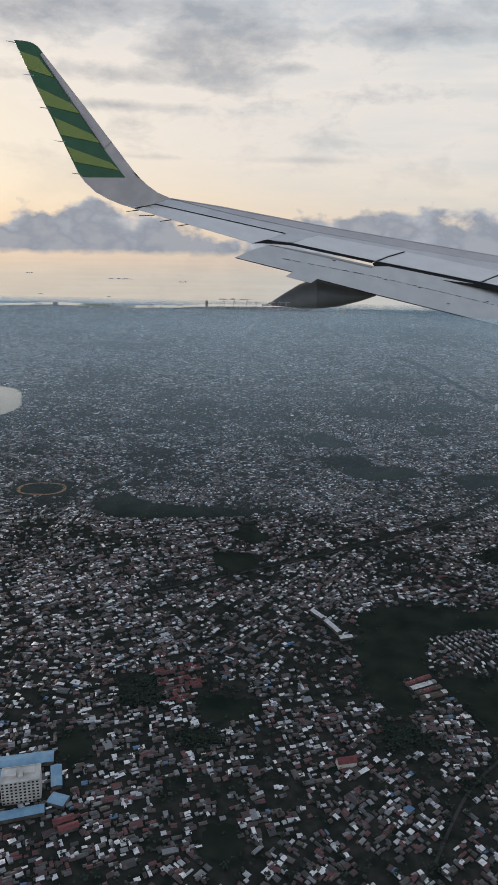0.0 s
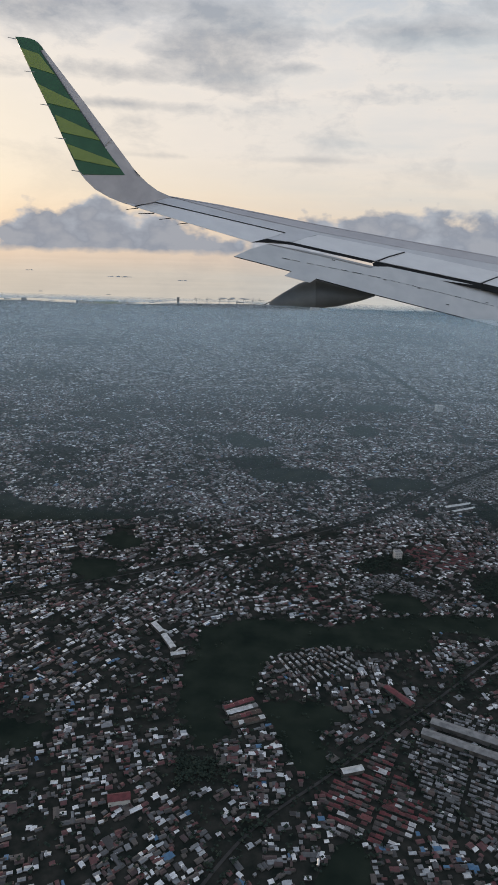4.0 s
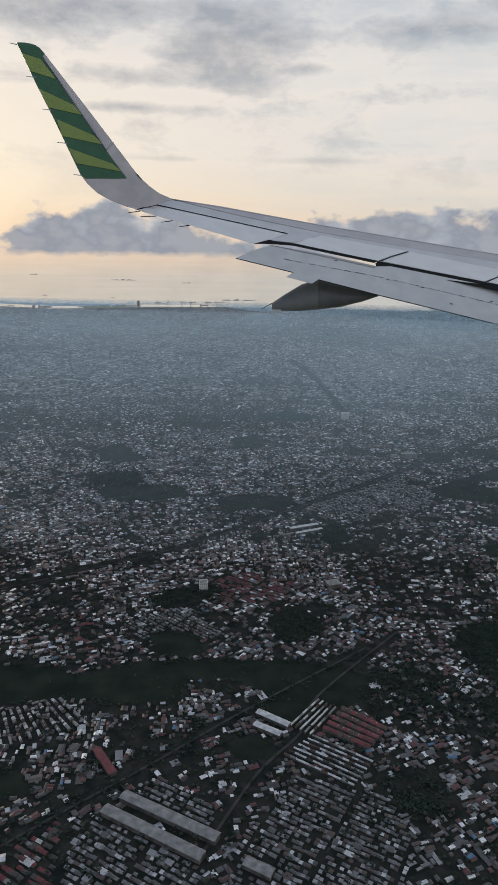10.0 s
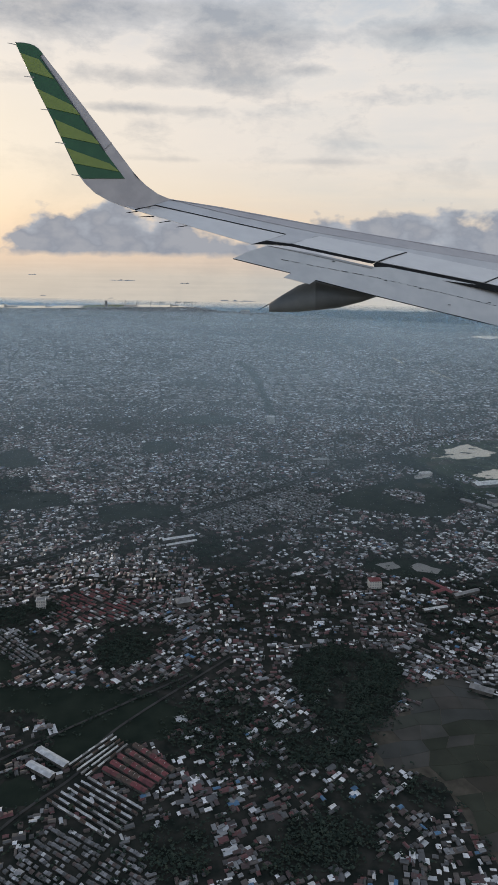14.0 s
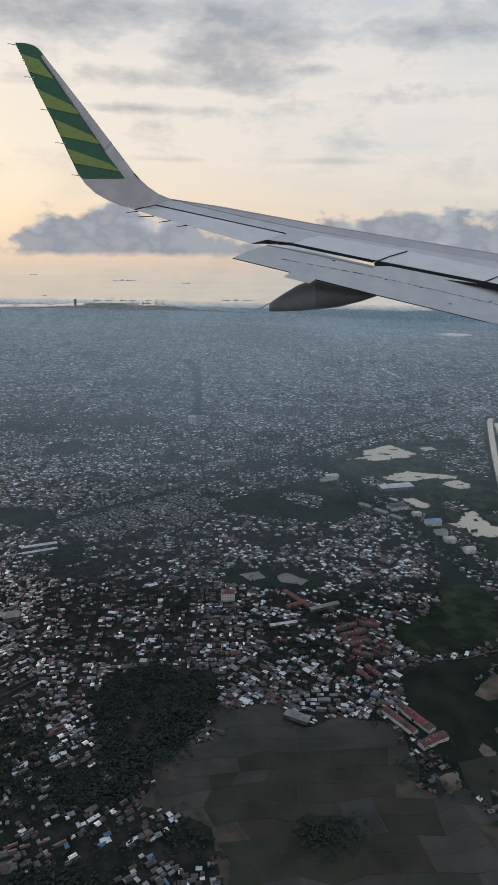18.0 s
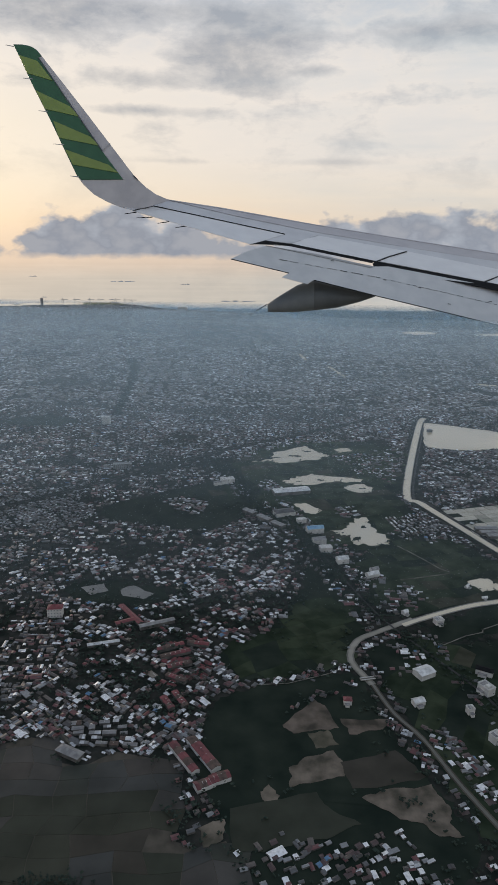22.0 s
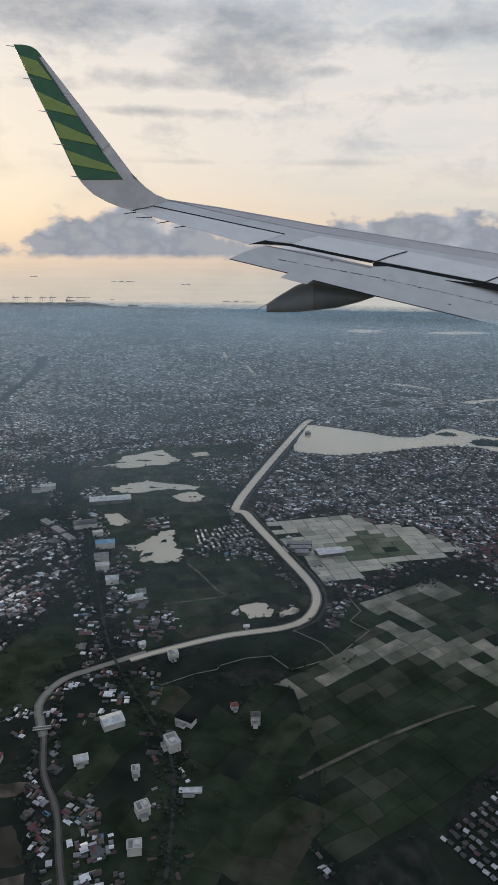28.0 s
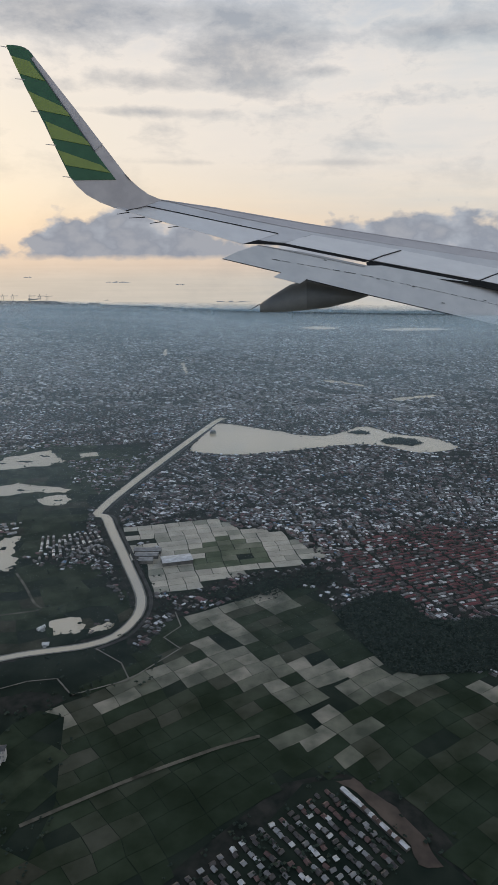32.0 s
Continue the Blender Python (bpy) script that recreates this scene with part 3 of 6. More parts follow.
# clumps of tall trees among the houses and at the edges of the fields
GROVES = [[(139.4, 237.5), (143.1, 240.2), (154.6, 216.6), (154.5, 209.7), (158.5, 199.3), (165.0, 194.3), (168.8, 177.0), (172.2, 171.4), (172.2, 166.9), (169.4, 171.2), (165.2, 183.2), (162.0, 192.7), (155.8, 200.5), (150.3, 216.2)], [(73.5, 133.7), (79.1, 137.7), (83.3, 133.3), (82.5, 128.2), (78, 125.6), (74.6, 127.8)], [(109.5, 132.9), (112.8, 134.9), (118.8, 131.7), (122.9, 132.7), (122.9, 124.4), (120.6, 119.6), (117.9, 114.2), (114.5, 111.7), (111.8, 110.4), (109.3, 113.9), (105.5, 124.7), (106, 129.4)],
          [(89.2, 96.3), (92.1, 98.2), (94.6, 94.8), (95.6, 91.6), (94.2, 90), (90.3, 89.9), (88.5, 92.1)], [(102, 95.1), (107.6, 98.9), (114.7, 99.2), (114.7, 94.8), (111.3, 92.2), (107, 90.5), (102.6, 91.1)], [(51.3, 139.1), (56.5, 143.5), (62.4, 145.9), (65.1, 142.9), (60.1, 136.7), (54.3, 135.5)],
          [(85.9, 174.6), (91.1, 176.5), (92.8, 169), (88.4, 163.1), (86, 167.1)], [(24.3, 207), (37, 210.3), (40.2, 201.8), (33.7, 197.1), (25.5, 199.5)], [(-19.6, 93.8), (-13.3, 95), (-11.4, 88.3), (-14.1, 86.8), (-17.9, 87.4)], [(-9.8, 81.1), (-3, 82.4), (-1.7, 79.4), (-6.8, 78)], [(21.4, 83.5), (24.5, 82.4), (24.6, 78.7), (22.1, 77.1), (21, 80.1)],
          [(19.9, 85.1), (24.1, 84.9), (27.1, 81.6), (29.3, 80.9), (26.1, 78.4), (21.8, 79.8)], [(22.6, 77.5), (26.6, 76.9), (27.3, 74.8), (24.4, 72.6)], [(103.7, 112.3), (107.8, 113.6), (111, 110.9), (116, 111.6), (114.4, 108.4), (111, 106.4), (104.9, 107)], [(118.5, 103.5), (121, 105.5), (123.7, 103.8), (124.4, 100.8), (123.6, 99.3), (118.7, 100.9)],
          [(134.1, 105.9), (138.2, 106.9), (140.7, 104.6), (138.7, 102.2), (134.4, 102.7)], [(214.6, 178.2), (222.5, 182.9), (231.9, 188.6), (238.6, 189.4), (239.3, 185.8), (232.7, 183.8), (223.6, 179.3)]]
ESTATE = [(216, 126), (224, 131), (231, 141), (235, 142), (245, 131), (252, 121), (235, 112), (218, 115)]
ROADS = {
    "road_1": [(90, 125), (71, 109), (58, 97), (50, 90), (40, 81), (30, 72), (22, 60)],
    "road_2": [(160, 205), (168, 182), (176, 159), (182, 148), (188, 138), (190, 130), (191, 112)],
    "road_3": [(190, 285), (146, 249), (103, 206), (79, 184), (55, 162), (20, 140), (-20, 120)],
    "road_4": [(66, 84), (72, 96), (78, 104), (81, 112), (96, 130)],
}



def beside(line, d):
    """The line moved sideways by d metres, to its left."""
    pts = [Vector(p) for p in line]
    out = []
    for i, p in enumerate(pts):
        t = (pts[min(i + 1, len(pts) - 1)] - pts[max(i - 1, 0)]).normalized()
        out.append((p.x - t.y * d, p.y + t.x * d))
    return out


# ground: one sheet to the shore, then the sea bed falling away under open water
bm = bmesh.new()
f = bm.faces.new([bm.verts.new((x, y, 0)) for x, y in [(-900, -700), (1200, -700)] + COAST[::-1]])
bmesh.ops.triangulate(bm, faces=[f])
tagged(part("ground", bm, M_GROUND), "dark earth and yards between the houses of the city", "ground", kind="structure")
bm = bmesh.new()
a = [bm.verts.new((x, y, -0.05)) for x, y in COAST]
b = [bm.verts.new((x, y + (22 if x < 30 else 0.4), -0.05)) for x, y in COAST]
c = [bm.verts.new((x * 4.5, 4700, -760)) for x, y in COAST]
for i in range(len(COAST) - 1):
    bm.faces.new((a[i], a[i + 1], b[i + 1], b[i]))
    bm.faces.new((b[i], b[i + 1], c[i + 1], c[i]))
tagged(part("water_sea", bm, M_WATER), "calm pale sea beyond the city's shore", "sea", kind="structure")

for k, (name, poly) in enumerate(LAKES.items()):
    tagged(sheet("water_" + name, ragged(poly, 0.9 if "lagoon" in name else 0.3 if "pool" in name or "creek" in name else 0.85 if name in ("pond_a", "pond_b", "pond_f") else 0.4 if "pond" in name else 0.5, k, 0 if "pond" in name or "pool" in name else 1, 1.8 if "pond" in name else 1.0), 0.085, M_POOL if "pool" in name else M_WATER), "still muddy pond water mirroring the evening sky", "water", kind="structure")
for poly in ISLETS:
    tagged(sheet("islet", ragged(poly, 1.3, 3, 1), 0.10, M_GRASS), "overgrown islet in the reservoir", "islet", kind="structure")
for k, (x, y, rx, ry, turn) in enumerate(((158.5, 241.5, 2.6, 0.55, 12), (164.5, 243.6, 2.2, 0.45, 8), (168.2, 248.6, 1.8, 0.6, -20), (155.4, 239.2, 1.2, 0.4, 20), (171.6, 223.9, 1.5, 0.4, 4), (165.4, 222.6, 1.2, 0.35, 20), (176.4, 188.6, 1.1, 0.5, 40), (178.2, 194.6, 0.9, 0.45, 60), (172.6, 191.2, 1.0, 0.35, 30), (181.0, 218.4, 0.7, 0.4, 10))):
    c, q = math.cos(radians(turn)), math.sin(radians(turn))
    ring = [(x + rx * math.cos(v) * c - ry * math.sin(v) * q, y + rx * math.cos(v) * q + ry * math.sin(v) * c) for v in np.linspace(0, 2 * math.pi, 10, endpoint=False)]
    tagged(sheet("reed_bed", ragged(ring, 0.45, k + 40, 1, 1.6), 0.10, M_GRASS), "low dark reed bed in a muddy pond", "reeds", kind="structure")
tagged(ribbon("canal_bank", CANAL, lambda t: 2.1 - 1.5 * max(0, t - 0.55), 0.088, M_PATH), "pale concrete banks along the canal", "bank", kind="structure")
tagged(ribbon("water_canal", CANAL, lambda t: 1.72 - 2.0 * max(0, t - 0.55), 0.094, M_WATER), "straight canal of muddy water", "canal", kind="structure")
tagged(ribbon("road_canal", beside(CANAL[1:8], 1.55), 0.55, 0.089, M_ROAD), "dark asphalt road along the canal bank", "road", kind="structure")
tagged(ribbon("river_bank", RIVER[:6], 1.15, 0.086, M_PATH), "pale track beside the river", "bank", kind="structure")
tagged(ribbon("water_river", RIVER[:6], lambda t: 0.85 - 0.3 * t, 0.092, M_CREEK), "narrow bending river of muddy water", "river", kind="structure")
tagged(ribbon("river_bank_south", RIVER[5:], 0.8, 0.087, M_PLOT_BANK), "earth banks of the river", "bank", kind="structure")
tagged(ribbon("water_river_south", RIVER[5:], 0.4, 0.093, M_RIVER), "narrow straight river of dull brown water", "river", kind="structure")
for k, (name, poly) in enumerate(FIELDS.items()):
    tagged(sheet("ground_" + name, ragged(poly, 0.35 if "yard" in name or "tree" in name else 0.9, k + 20), 0.004 + 0.001 * k, M_GRASS), "dark green open field of grass", "field", kind="structure")
for k, (name, poly) in enumerate((("ground_woods", WOODS), ("ground_estate", ESTATE))):
    tagged(sheet(name, poly, 0.040 + 0.004 * k, M_GRASS), "dark grassy ground", "field", kind="structure")
for k, (name, line) in enumerate(ROADS.items()):
    tagged(ribbon(name, line, 0.4, 0.097 + 0.004 * k, M_ROAD), "narrow grey asphalt road", "road", kind="structure")


# ------------------------------------------------------------------ paddies
def paddies(name, area, angle, size, material, keep, label, z=0.02, cap=300, pale=(), bund=0.055, warp=1.0, green=(), base=None, sprout=None):
    """Plots of a patchwork of fields on a warped net of bunds."""
    rnd = random.Random(name)
    ca, sa = math.cos(radians(angle)), math.sin(radians(angle))
    cx = sum(p[0] for p in area) / len(area)
    cy = sum(p[1] for p in area) / len(area)
    ground = tagged(sheet(name, area, z - 0.004, base or M_GRASS), label, "paddy field", kind="structure")

    def knot(i, j):
        r = random.Random(i * 977 + j * 131)
        u = (i + warp * r.uniform(-0.2, 0.2)) * size[0] + warp * (0.5 * math.sin(j * 0.7) + 0.3 * math.sin(i * 0.8 + j * 0.3))
        v = (j + warp * r.uniform(-0.17, 0.17) + 0.5 * (i // 5 % 2) * (warp > 0.6)) * size[1] + warp * 0.8 * math.sin(i * 0.45 + 1)
        return cx + u * ca - v * sa, cy + u * sa + v * ca

    k = 0
    for j in range(-26, 26):
        i = -26
        while i < 26:
            n = 2 if i % 5 != 4 and rnd.random() < 0.28 else 1
            cs = [knot(i + q, j) for q in range(n + 1)] + [knot(i + q, j + 1) for q in range(n, -1, -1)]
            mx, my = sum(p[0] for p in cs) / len(cs), sum(p[1] for p in cs) / len(cs)
            i += n
            if k >= cap or not inside(area, np.array([mx]), np.array([my]))[0] or rnd.random() > keep:
                continue
            at = np.array([mx]), np.array([my])
            light = bool(pale) and rnd.random() < 0.92 and any(near_line(line, *at, reach)[0] for line, reach in pale)
            grown = bool(green) and rnd.random() < 0.85 and inside(green, *at)[0]
            bm = bmesh.new()
            g = bund / max(size)
            cs = [(p[0] + (mx - p[0]) * 2 * g, p[1] + (my - p[1]) * 2 * g) for p in cs]
            lo = [bm.verts.new((p[0], p[1], z - 0.003)) for p in cs]
            top = z + 0.012 + 0.012 * rnd.random()
            hi = [bm.verts.new((p[0], p[1], top)) for p in cs]
            bm.faces.new(hi)
            for q in range(len(cs)):
                e = (q + 1) % len(cs)
                bm.faces.new((lo[q], lo[e], hi[e], hi[q]))
            part("plot", bm, M_PLOT_W if light else (sprout or M_PLOT_G) if grown else material, ground)
            k += 1


MEADOW = [(0.0, (0.026, 0.038, 0.025)), (0.3, (0.032, 0.044, 0.028)), (0.55, (0.022, 0.033, 0.022)), (0.75, (0.036, 0.048, 0.032)), (0.9, (0.044, 0.046, 0.035))]
M_MEADOW = surface("meadow_plots", (0.55, 0.6, 0.55), (1.3, 1.25, 1.2), 0.3, 0.9, obj=MEADOW, detail=8, spec=0.06)
PLOT = [(0.0, (0.023, 0.036, 0.023)), (0.4, (0.030, 0.044, 0.028)), (0.62, (0.042, 0.052, 0.037)), (0.76, (0.026, 0.039, 0.025)), (0.92, (0.058, 0.063, 0.049))]
PLOT_B = [(0.0, (0.046, 0.043, 0.039)), (0.25, (0.039, 0.041, 0.039)), (0.45, (0.043, 0.038, 0.033)), (0.62, (0.053, 0.051, 0.047)), (0.82, (0.034, 0.038, 0.030))]
PLOT_D = [(0.0, (0.12, 0.102, 0.088)), (0.3, (0.165, 0.145, 0.122)), (0.5, (0.085, 0.074, 0.066)), (0.68, (0.14, 0.122, 0.104)), (0.85, (0.10, 0.094, 0.074))]
PLOT_P = [(0.0, (0.44, 0.40, 0.33)), (0.34, (0.36, 0.33, 0.27)), (0.54, (0.26, 0.25, 0.20)), (0.66, (0.40, 0.37, 0.31)), (0.86, (0.20, 0.20, 0.15))]
M_PLOT = surface("paddy_plots", (0.55, 0.6, 0.5), (1.25, 1.2, 1.2), 0.22, 0.7, obj=PLOT, spec=0.06)
M_PLOT_B = surface("brown_paddy_plots", (0.6, 0.64, 0.6), (1.2, 1.18, 1.16), 0.2, 0.45, detail=9, obj=PLOT_B, spec=0.22)
M_PLOT_D = surface("dry_plots", (0.42, 0.45, 0.42), (1.3, 1.25, 1.2), 0.4, 0.85, obj=PLOT_D, spec=0.06)
M_PLOT_P = surface("pale_flooded_plots", (0.7, 0.72, 0.7), (1.1, 1.1, 1.1), 0.3, 0.4, obj=PLOT_P)
M_PLOT_W = surface("wet_plots", (0.45, 0.5, 0.45), (1.2, 1.2, 1.15), 0.3, 0.5, obj=[(0.0, (0.21, 0.20, 0.167)), (0.3, (0.155, 0.152, 0.125)), (0.5, (0.11, 0.115, 0.088)), (0.64, (0.24, 0.222, 0.188)), (0.85, (0.14, 0.14, 0.11))], detail=9, spec=0.2)
M_PLOT_G = surface("sprouting_plots", (0.6, 0.65, 0.6), (1.1, 1.1, 1.1), 0.3, 0.7, obj=[(0.0, (0.12, 0.135, 0.09)), (0.4, (0.085, 0.105, 0.065)), (0.7, (0.16, 0.165, 0.12))], spec=0.1)
M_PLOT_O = surface("olive_paddy_plots", (0.62, 0.66, 0.6), (1.2, 1.18, 1.16), 0.2, 0.55, detail=9, obj=[(0.0, (0.032, 0.037, 0.027)), (0.4, (0.037, 0.040, 0.029)), (0.65, (0.042, 0.038, 0.031)), (0.85, (0.030, 0.034, 0.025))], spec=0.14)
paddies("ground_paddy_brown", PADDY_BROWN, 8, (3.7, 2.6), M_PLOT_B, 0.97, "patchwork of brown harvested and green rice paddies", bund=0.035, warp=1.2, base=M_PLOT_BANK, green=[(120, 112.5), (131, 116.4), (146.4, 118.4), (149, 111), (147, 100), (124, 98)], sprout=M_PLOT_O)
PALE_STRIPS = [([(215.6, 173.9), (220.1, 169.3), (223.3, 163.7), (227, 158.6), (230.4, 154.7), (232.7, 149.9), (235.1, 148.1)], 3.4), ([(230.1, 160.1), (234.1, 156), (239.8, 159.3), (243.4, 162), (245.1, 159.6)], 3.3), ([(200, 148.8), (206.9, 152.3), (210.7, 156.6), (214.8, 161.2), (218, 159.4)], 2.0), ([(218.6, 175.7), (224.4, 178.7), (229.8, 178.1)], 2.2), ([(256, 158), (262, 150), (258, 142)], 3.0)]
for name, area in (("ground_paddy_east", [(196, 146), (209, 161), (212, 172), (227, 183), (234, 183), (240, 168), (232, 150), (229, 141), (218, 129), (206, 122), (200, 139)]), ("ground_paddy_far_east", [(240, 168), (246, 163), (264, 159.6), (265, 119), (250, 122), (243, 139), (235, 143), (229, 141), (232, 150)])):
    paddies(name, area, 37, (2.8, 2.2), M_PLOT, 0.94, "patchwork of green and flooded rice paddies", bund=0.03, warp=0.5, pale=PALE_STRIPS)
paddies("ground_paddy_pale", PADDY_PALE, 16, (2.7, 2.1), M_PLOT_P, 0.97, "patchwork of pale flooded fields beside the canal", bund=0.05, warp=0.3, green=PALE_GREEN)
paddies("ground_meadow_south", FIELDS["meadow_b"], 62, (4.2, 3.0), M_MEADOW, 0.85, "dark green meadow plots beside the river", 0.055, bund=0.012)
paddies("ground_meadow_canal", FIELDS["meadow_c"], 25, (3.4, 3.0), M_MEADOW, 0.85, "dark green meadow plots beside the canal", 0.058, bund=0.012)
paddies("ground_meadow_west", FIELDS["meadow_f"], 30, (3.0, 3.0), M_MEADOW, 0.85, "dark green meadow plots behind the houses", 0.052, bund=0.012)
paddies("ground_meadow_marsh", [(142, 215), (150, 245), (165, 260), (185, 260), (196, 250), (194, 235), (187, 214), (190, 200), (184, 187), (170, 182), (159, 196), (151, 206)], 18, (4.5, 3.6), M_MEADOW, 0.9, "dark green marsh plots between the ponds", 0.024, bund=0.012)
for k, (polys, mat) in enumerate(((DRY_PLOTS, M_PLOT_D), (DARK_PLOTS, M_PLOT_O))):
    ground = tagged(sheet(("ground_plots_dry", "ground_plots_dark")[k], [[(158, 118), (160, 129), (165, 134), (173, 131), (178, 119), (172, 117)], [(156, 112), (158, 116), (164, 117), (164, 113)]][k], 0.05 + 0.004 * k, M_GRASS), ("pale dry plots beside the river", "dark ploughed plots beside the river")[k], "field", kind="structure")
    for i, poly in enumerate(polys):
        ob = sheet("plot", ragged(poly, 0.28, i, 0, 1.5), 0.066 + 0.002 * k, mat)
        ob.parent = ground


# ------------------------------------------------------------------ houses
OPEN = [rounded(p) for p in LAKES.values()] + list(FIELDS.values()) + [PADDY_BROWN, PADDY_EAST, PADDY_PALE, WOODS, ESTATE, *DRY_PLOTS, *DARK_PLOTS, *GROVES, [(183, 147), (186, 152), (196, 156.5), (204, 155), (208, 149), (203, 145), (190, 145)], [(230, 145), (236, 142), (247, 131), (256, 119), (266, 124), (246, 143), (236, 148)], [(206, 122), (212, 131), (230, 148), (252, 152), (272, 122), (256, 108), (214, 108)]]
HAMLETS = [([(161, 132.6), (166, 136), (175.6, 140.4), (182.4, 144.6), (182, 146.4), (175, 142.2), (165.6, 137.6), (160.6, 134.4)], 0.5), ([(176, 155), (178, 164), (182.5, 164.5), (184, 158), (180, 155)], 0.55), ([(178.4, 130.4), (181.2, 130.4), (184.8, 124.6), (187.8, 119), (189.6, 112), (186, 111), (182.4, 119.6), (179.4, 126.6)], 0.97), ([(183, 191), (189, 203), (196, 204), (200, 193), (191, 186)], 0.6), ([(196, 222), (186, 222), (186, 250), (200, 256)], 0.35), ([(132.4, 206), (136, 210.5), (143, 206.8), (141.4, 200), (136.6, 201.5)], 0.95),
           ([(157, 112), (162, 115), (166, 106), (160, 102)], 0.6), ([(178, 166), (184, 170), (186, 164), (180, 160)], 0.4),
           ([(160, 140), (166, 143), (170, 145), (170, 142), (161, 138)], 0.35), ([(200, 168), (206, 176), (208, 168), (204, 166)], 0.15), ([(107, 118), (112, 126), (116, 118)], 0.06),
           ([(197, 196), (202, 200), (210, 196), (204, 188)], 0.25),
           ([(175.2, 245.3), (192.4, 249.2), (197.2, 240.1), (193.2, 231.2), (180.9, 229.4)], 0.85), ([(155.2, 202.2), (158.4, 205.5), (167.6, 194.8), (166.6, 192.1), (160.1, 195.5)], 0.6), ([(168.9, 187.4), (172.0, 190.0), (176.5, 176.0), (172.2, 173.8)], 0.5),
           ([(157.9, 201.8), (161.9, 204.0), (165.0, 197.8), (160.8, 195.8)], 0.6), ([(173.1, 171.5), (177.8, 174.7), (180.4, 171.1), (176.3, 167.2)], 0.9), ([(154.3, 220.2), (157.3, 224.3), (161.0, 217.1), (156.9, 215.0)], 0.8), ([(146.4, 219.5), (151.5, 218.1), (153.0, 210.6), (149.9, 210.3)], 0.8), ([(136.1, 208.2), (139.8, 208.5), (143.9, 204.1), (142.0, 199.4), (139.7, 199.3)], 0.95), ([(172.2, 204.8), (177.4, 206.7), (178.2, 200.8), (173.8, 199.0)], 0.5),
           ([(159.9, 110.3), (163.5, 112.2), (168.1, 111.7), (168.4, 113.8), (172.2, 114.8), (173.9, 111.3), (177, 110.5), (177, 105.5), (159.9, 106.8)], 0.8)]
CLEAR = []           # plots of single buildings, filled in below


def coast_y(x):
    return np.interp(x, [p[0] for p in COAST], [p[1] for p in COAST])


def free(x, y, margin=0.0):
    """Where houses may stand."""
    ok = y < coast_y(x) - 1
    r = np.random.default_rng(3).random(len(x))
    block = np.zeros(len(x), bool)
    for poly in OPEN:
        block |= inside(poly, x, y)
    # hamlets and ribbons of houses inside the open land
    settled = near_line(ROADS["road_2"][:4], x, y, 4.2) & (r < 0.5) | near_line(ROADS["road_2"], x, y, 2.2) & (r < 0.22)
    for poly, k in HAMLETS:
        settled |= inside(poly, x, y) & (r < k)
    for poly in [rounded(q) for q in LAKES.values()] + [PADDY_EAST, PADDY_BROWN]:
        settled &= ~inside(poly, x, y)
    ok &= ~block | settled
    for poly in CLEAR:
        ok &= ~inside(poly, x, y)
    for line in ROADS.values():
        ok &= ~near_line(line, x, y, 1.1)
    ok &= ~near_line(CANAL, x, y, 2.6) & ~near_line(RIVER, x, y, 0.85)
    return ok


def in_sight(x, y):
    """The wedge of land that the flight looks over."""
    return (y > 0.28 * np.maximum(0, x) - 12) & (x > -52 - 0.42 * np.maximum(0, y - 50)) & (x < 262 + 0.45 * (y - 130))


def patches(x, y, size, seed):
    """Smooth random patches of about that size, 0 to 1."""
    total, weight = 0.0, 0.0
    for octave in range(3):
        u, v = x / size * 2 ** octave, y / size * 2 ** octave
        iu, iv = np.floor(u).astype(np.int64), np.floor(v).astype(np.int64)
        fu, fv = u - iu, v - iv
        fu, fv = fu * fu * (3 - 2 * fu), fv * fv * (3 - 2 * fv)

        def corner(i, j):
            n = (i * 374761393 + j * 668265263 + (seed + octave) * 982451653) & 0x7FFFFFFF
            n = ((n ^ (n >> 13)) * 1274126177) & 0x7FFFFFFF
            return ((n ^ (n >> 16)) & 0xFFFF) / 65535.0

        value = (corner(iu, iv) * (1 - fu) + corner(iu + 1, iv) * fu) * (1 - fv) + (corner(iu, iv + 1) * (1 - fu) + corner(iu + 1, iv + 1) * fu) * fv
        total, weight = total + value * 0.55 ** octave, weight + 0.55 ** octave
    return total / weight


def clump(x, y):
    """How far trees have taken the place of houses, 0 to 1."""
    wide = np.clip((patches(x * 0.7, y, 46.0, 3) - 0.56) * 7, 0, 1) * np.clip((y - 110) / 60, 0, 1)
    mid = np.clip((patches(x * 0.8, y, 13.0, 11) - 0.57) * 8, 0, 1)
    small = np.clip((patches(x, y, 4.2, 23) - 0.58) * 7, 0, 1)
    return np.clip(np.where(y > 250, 0.7, 0.3) * wide + 0.55 * mid + 0.75 * small, 0, 1.2)


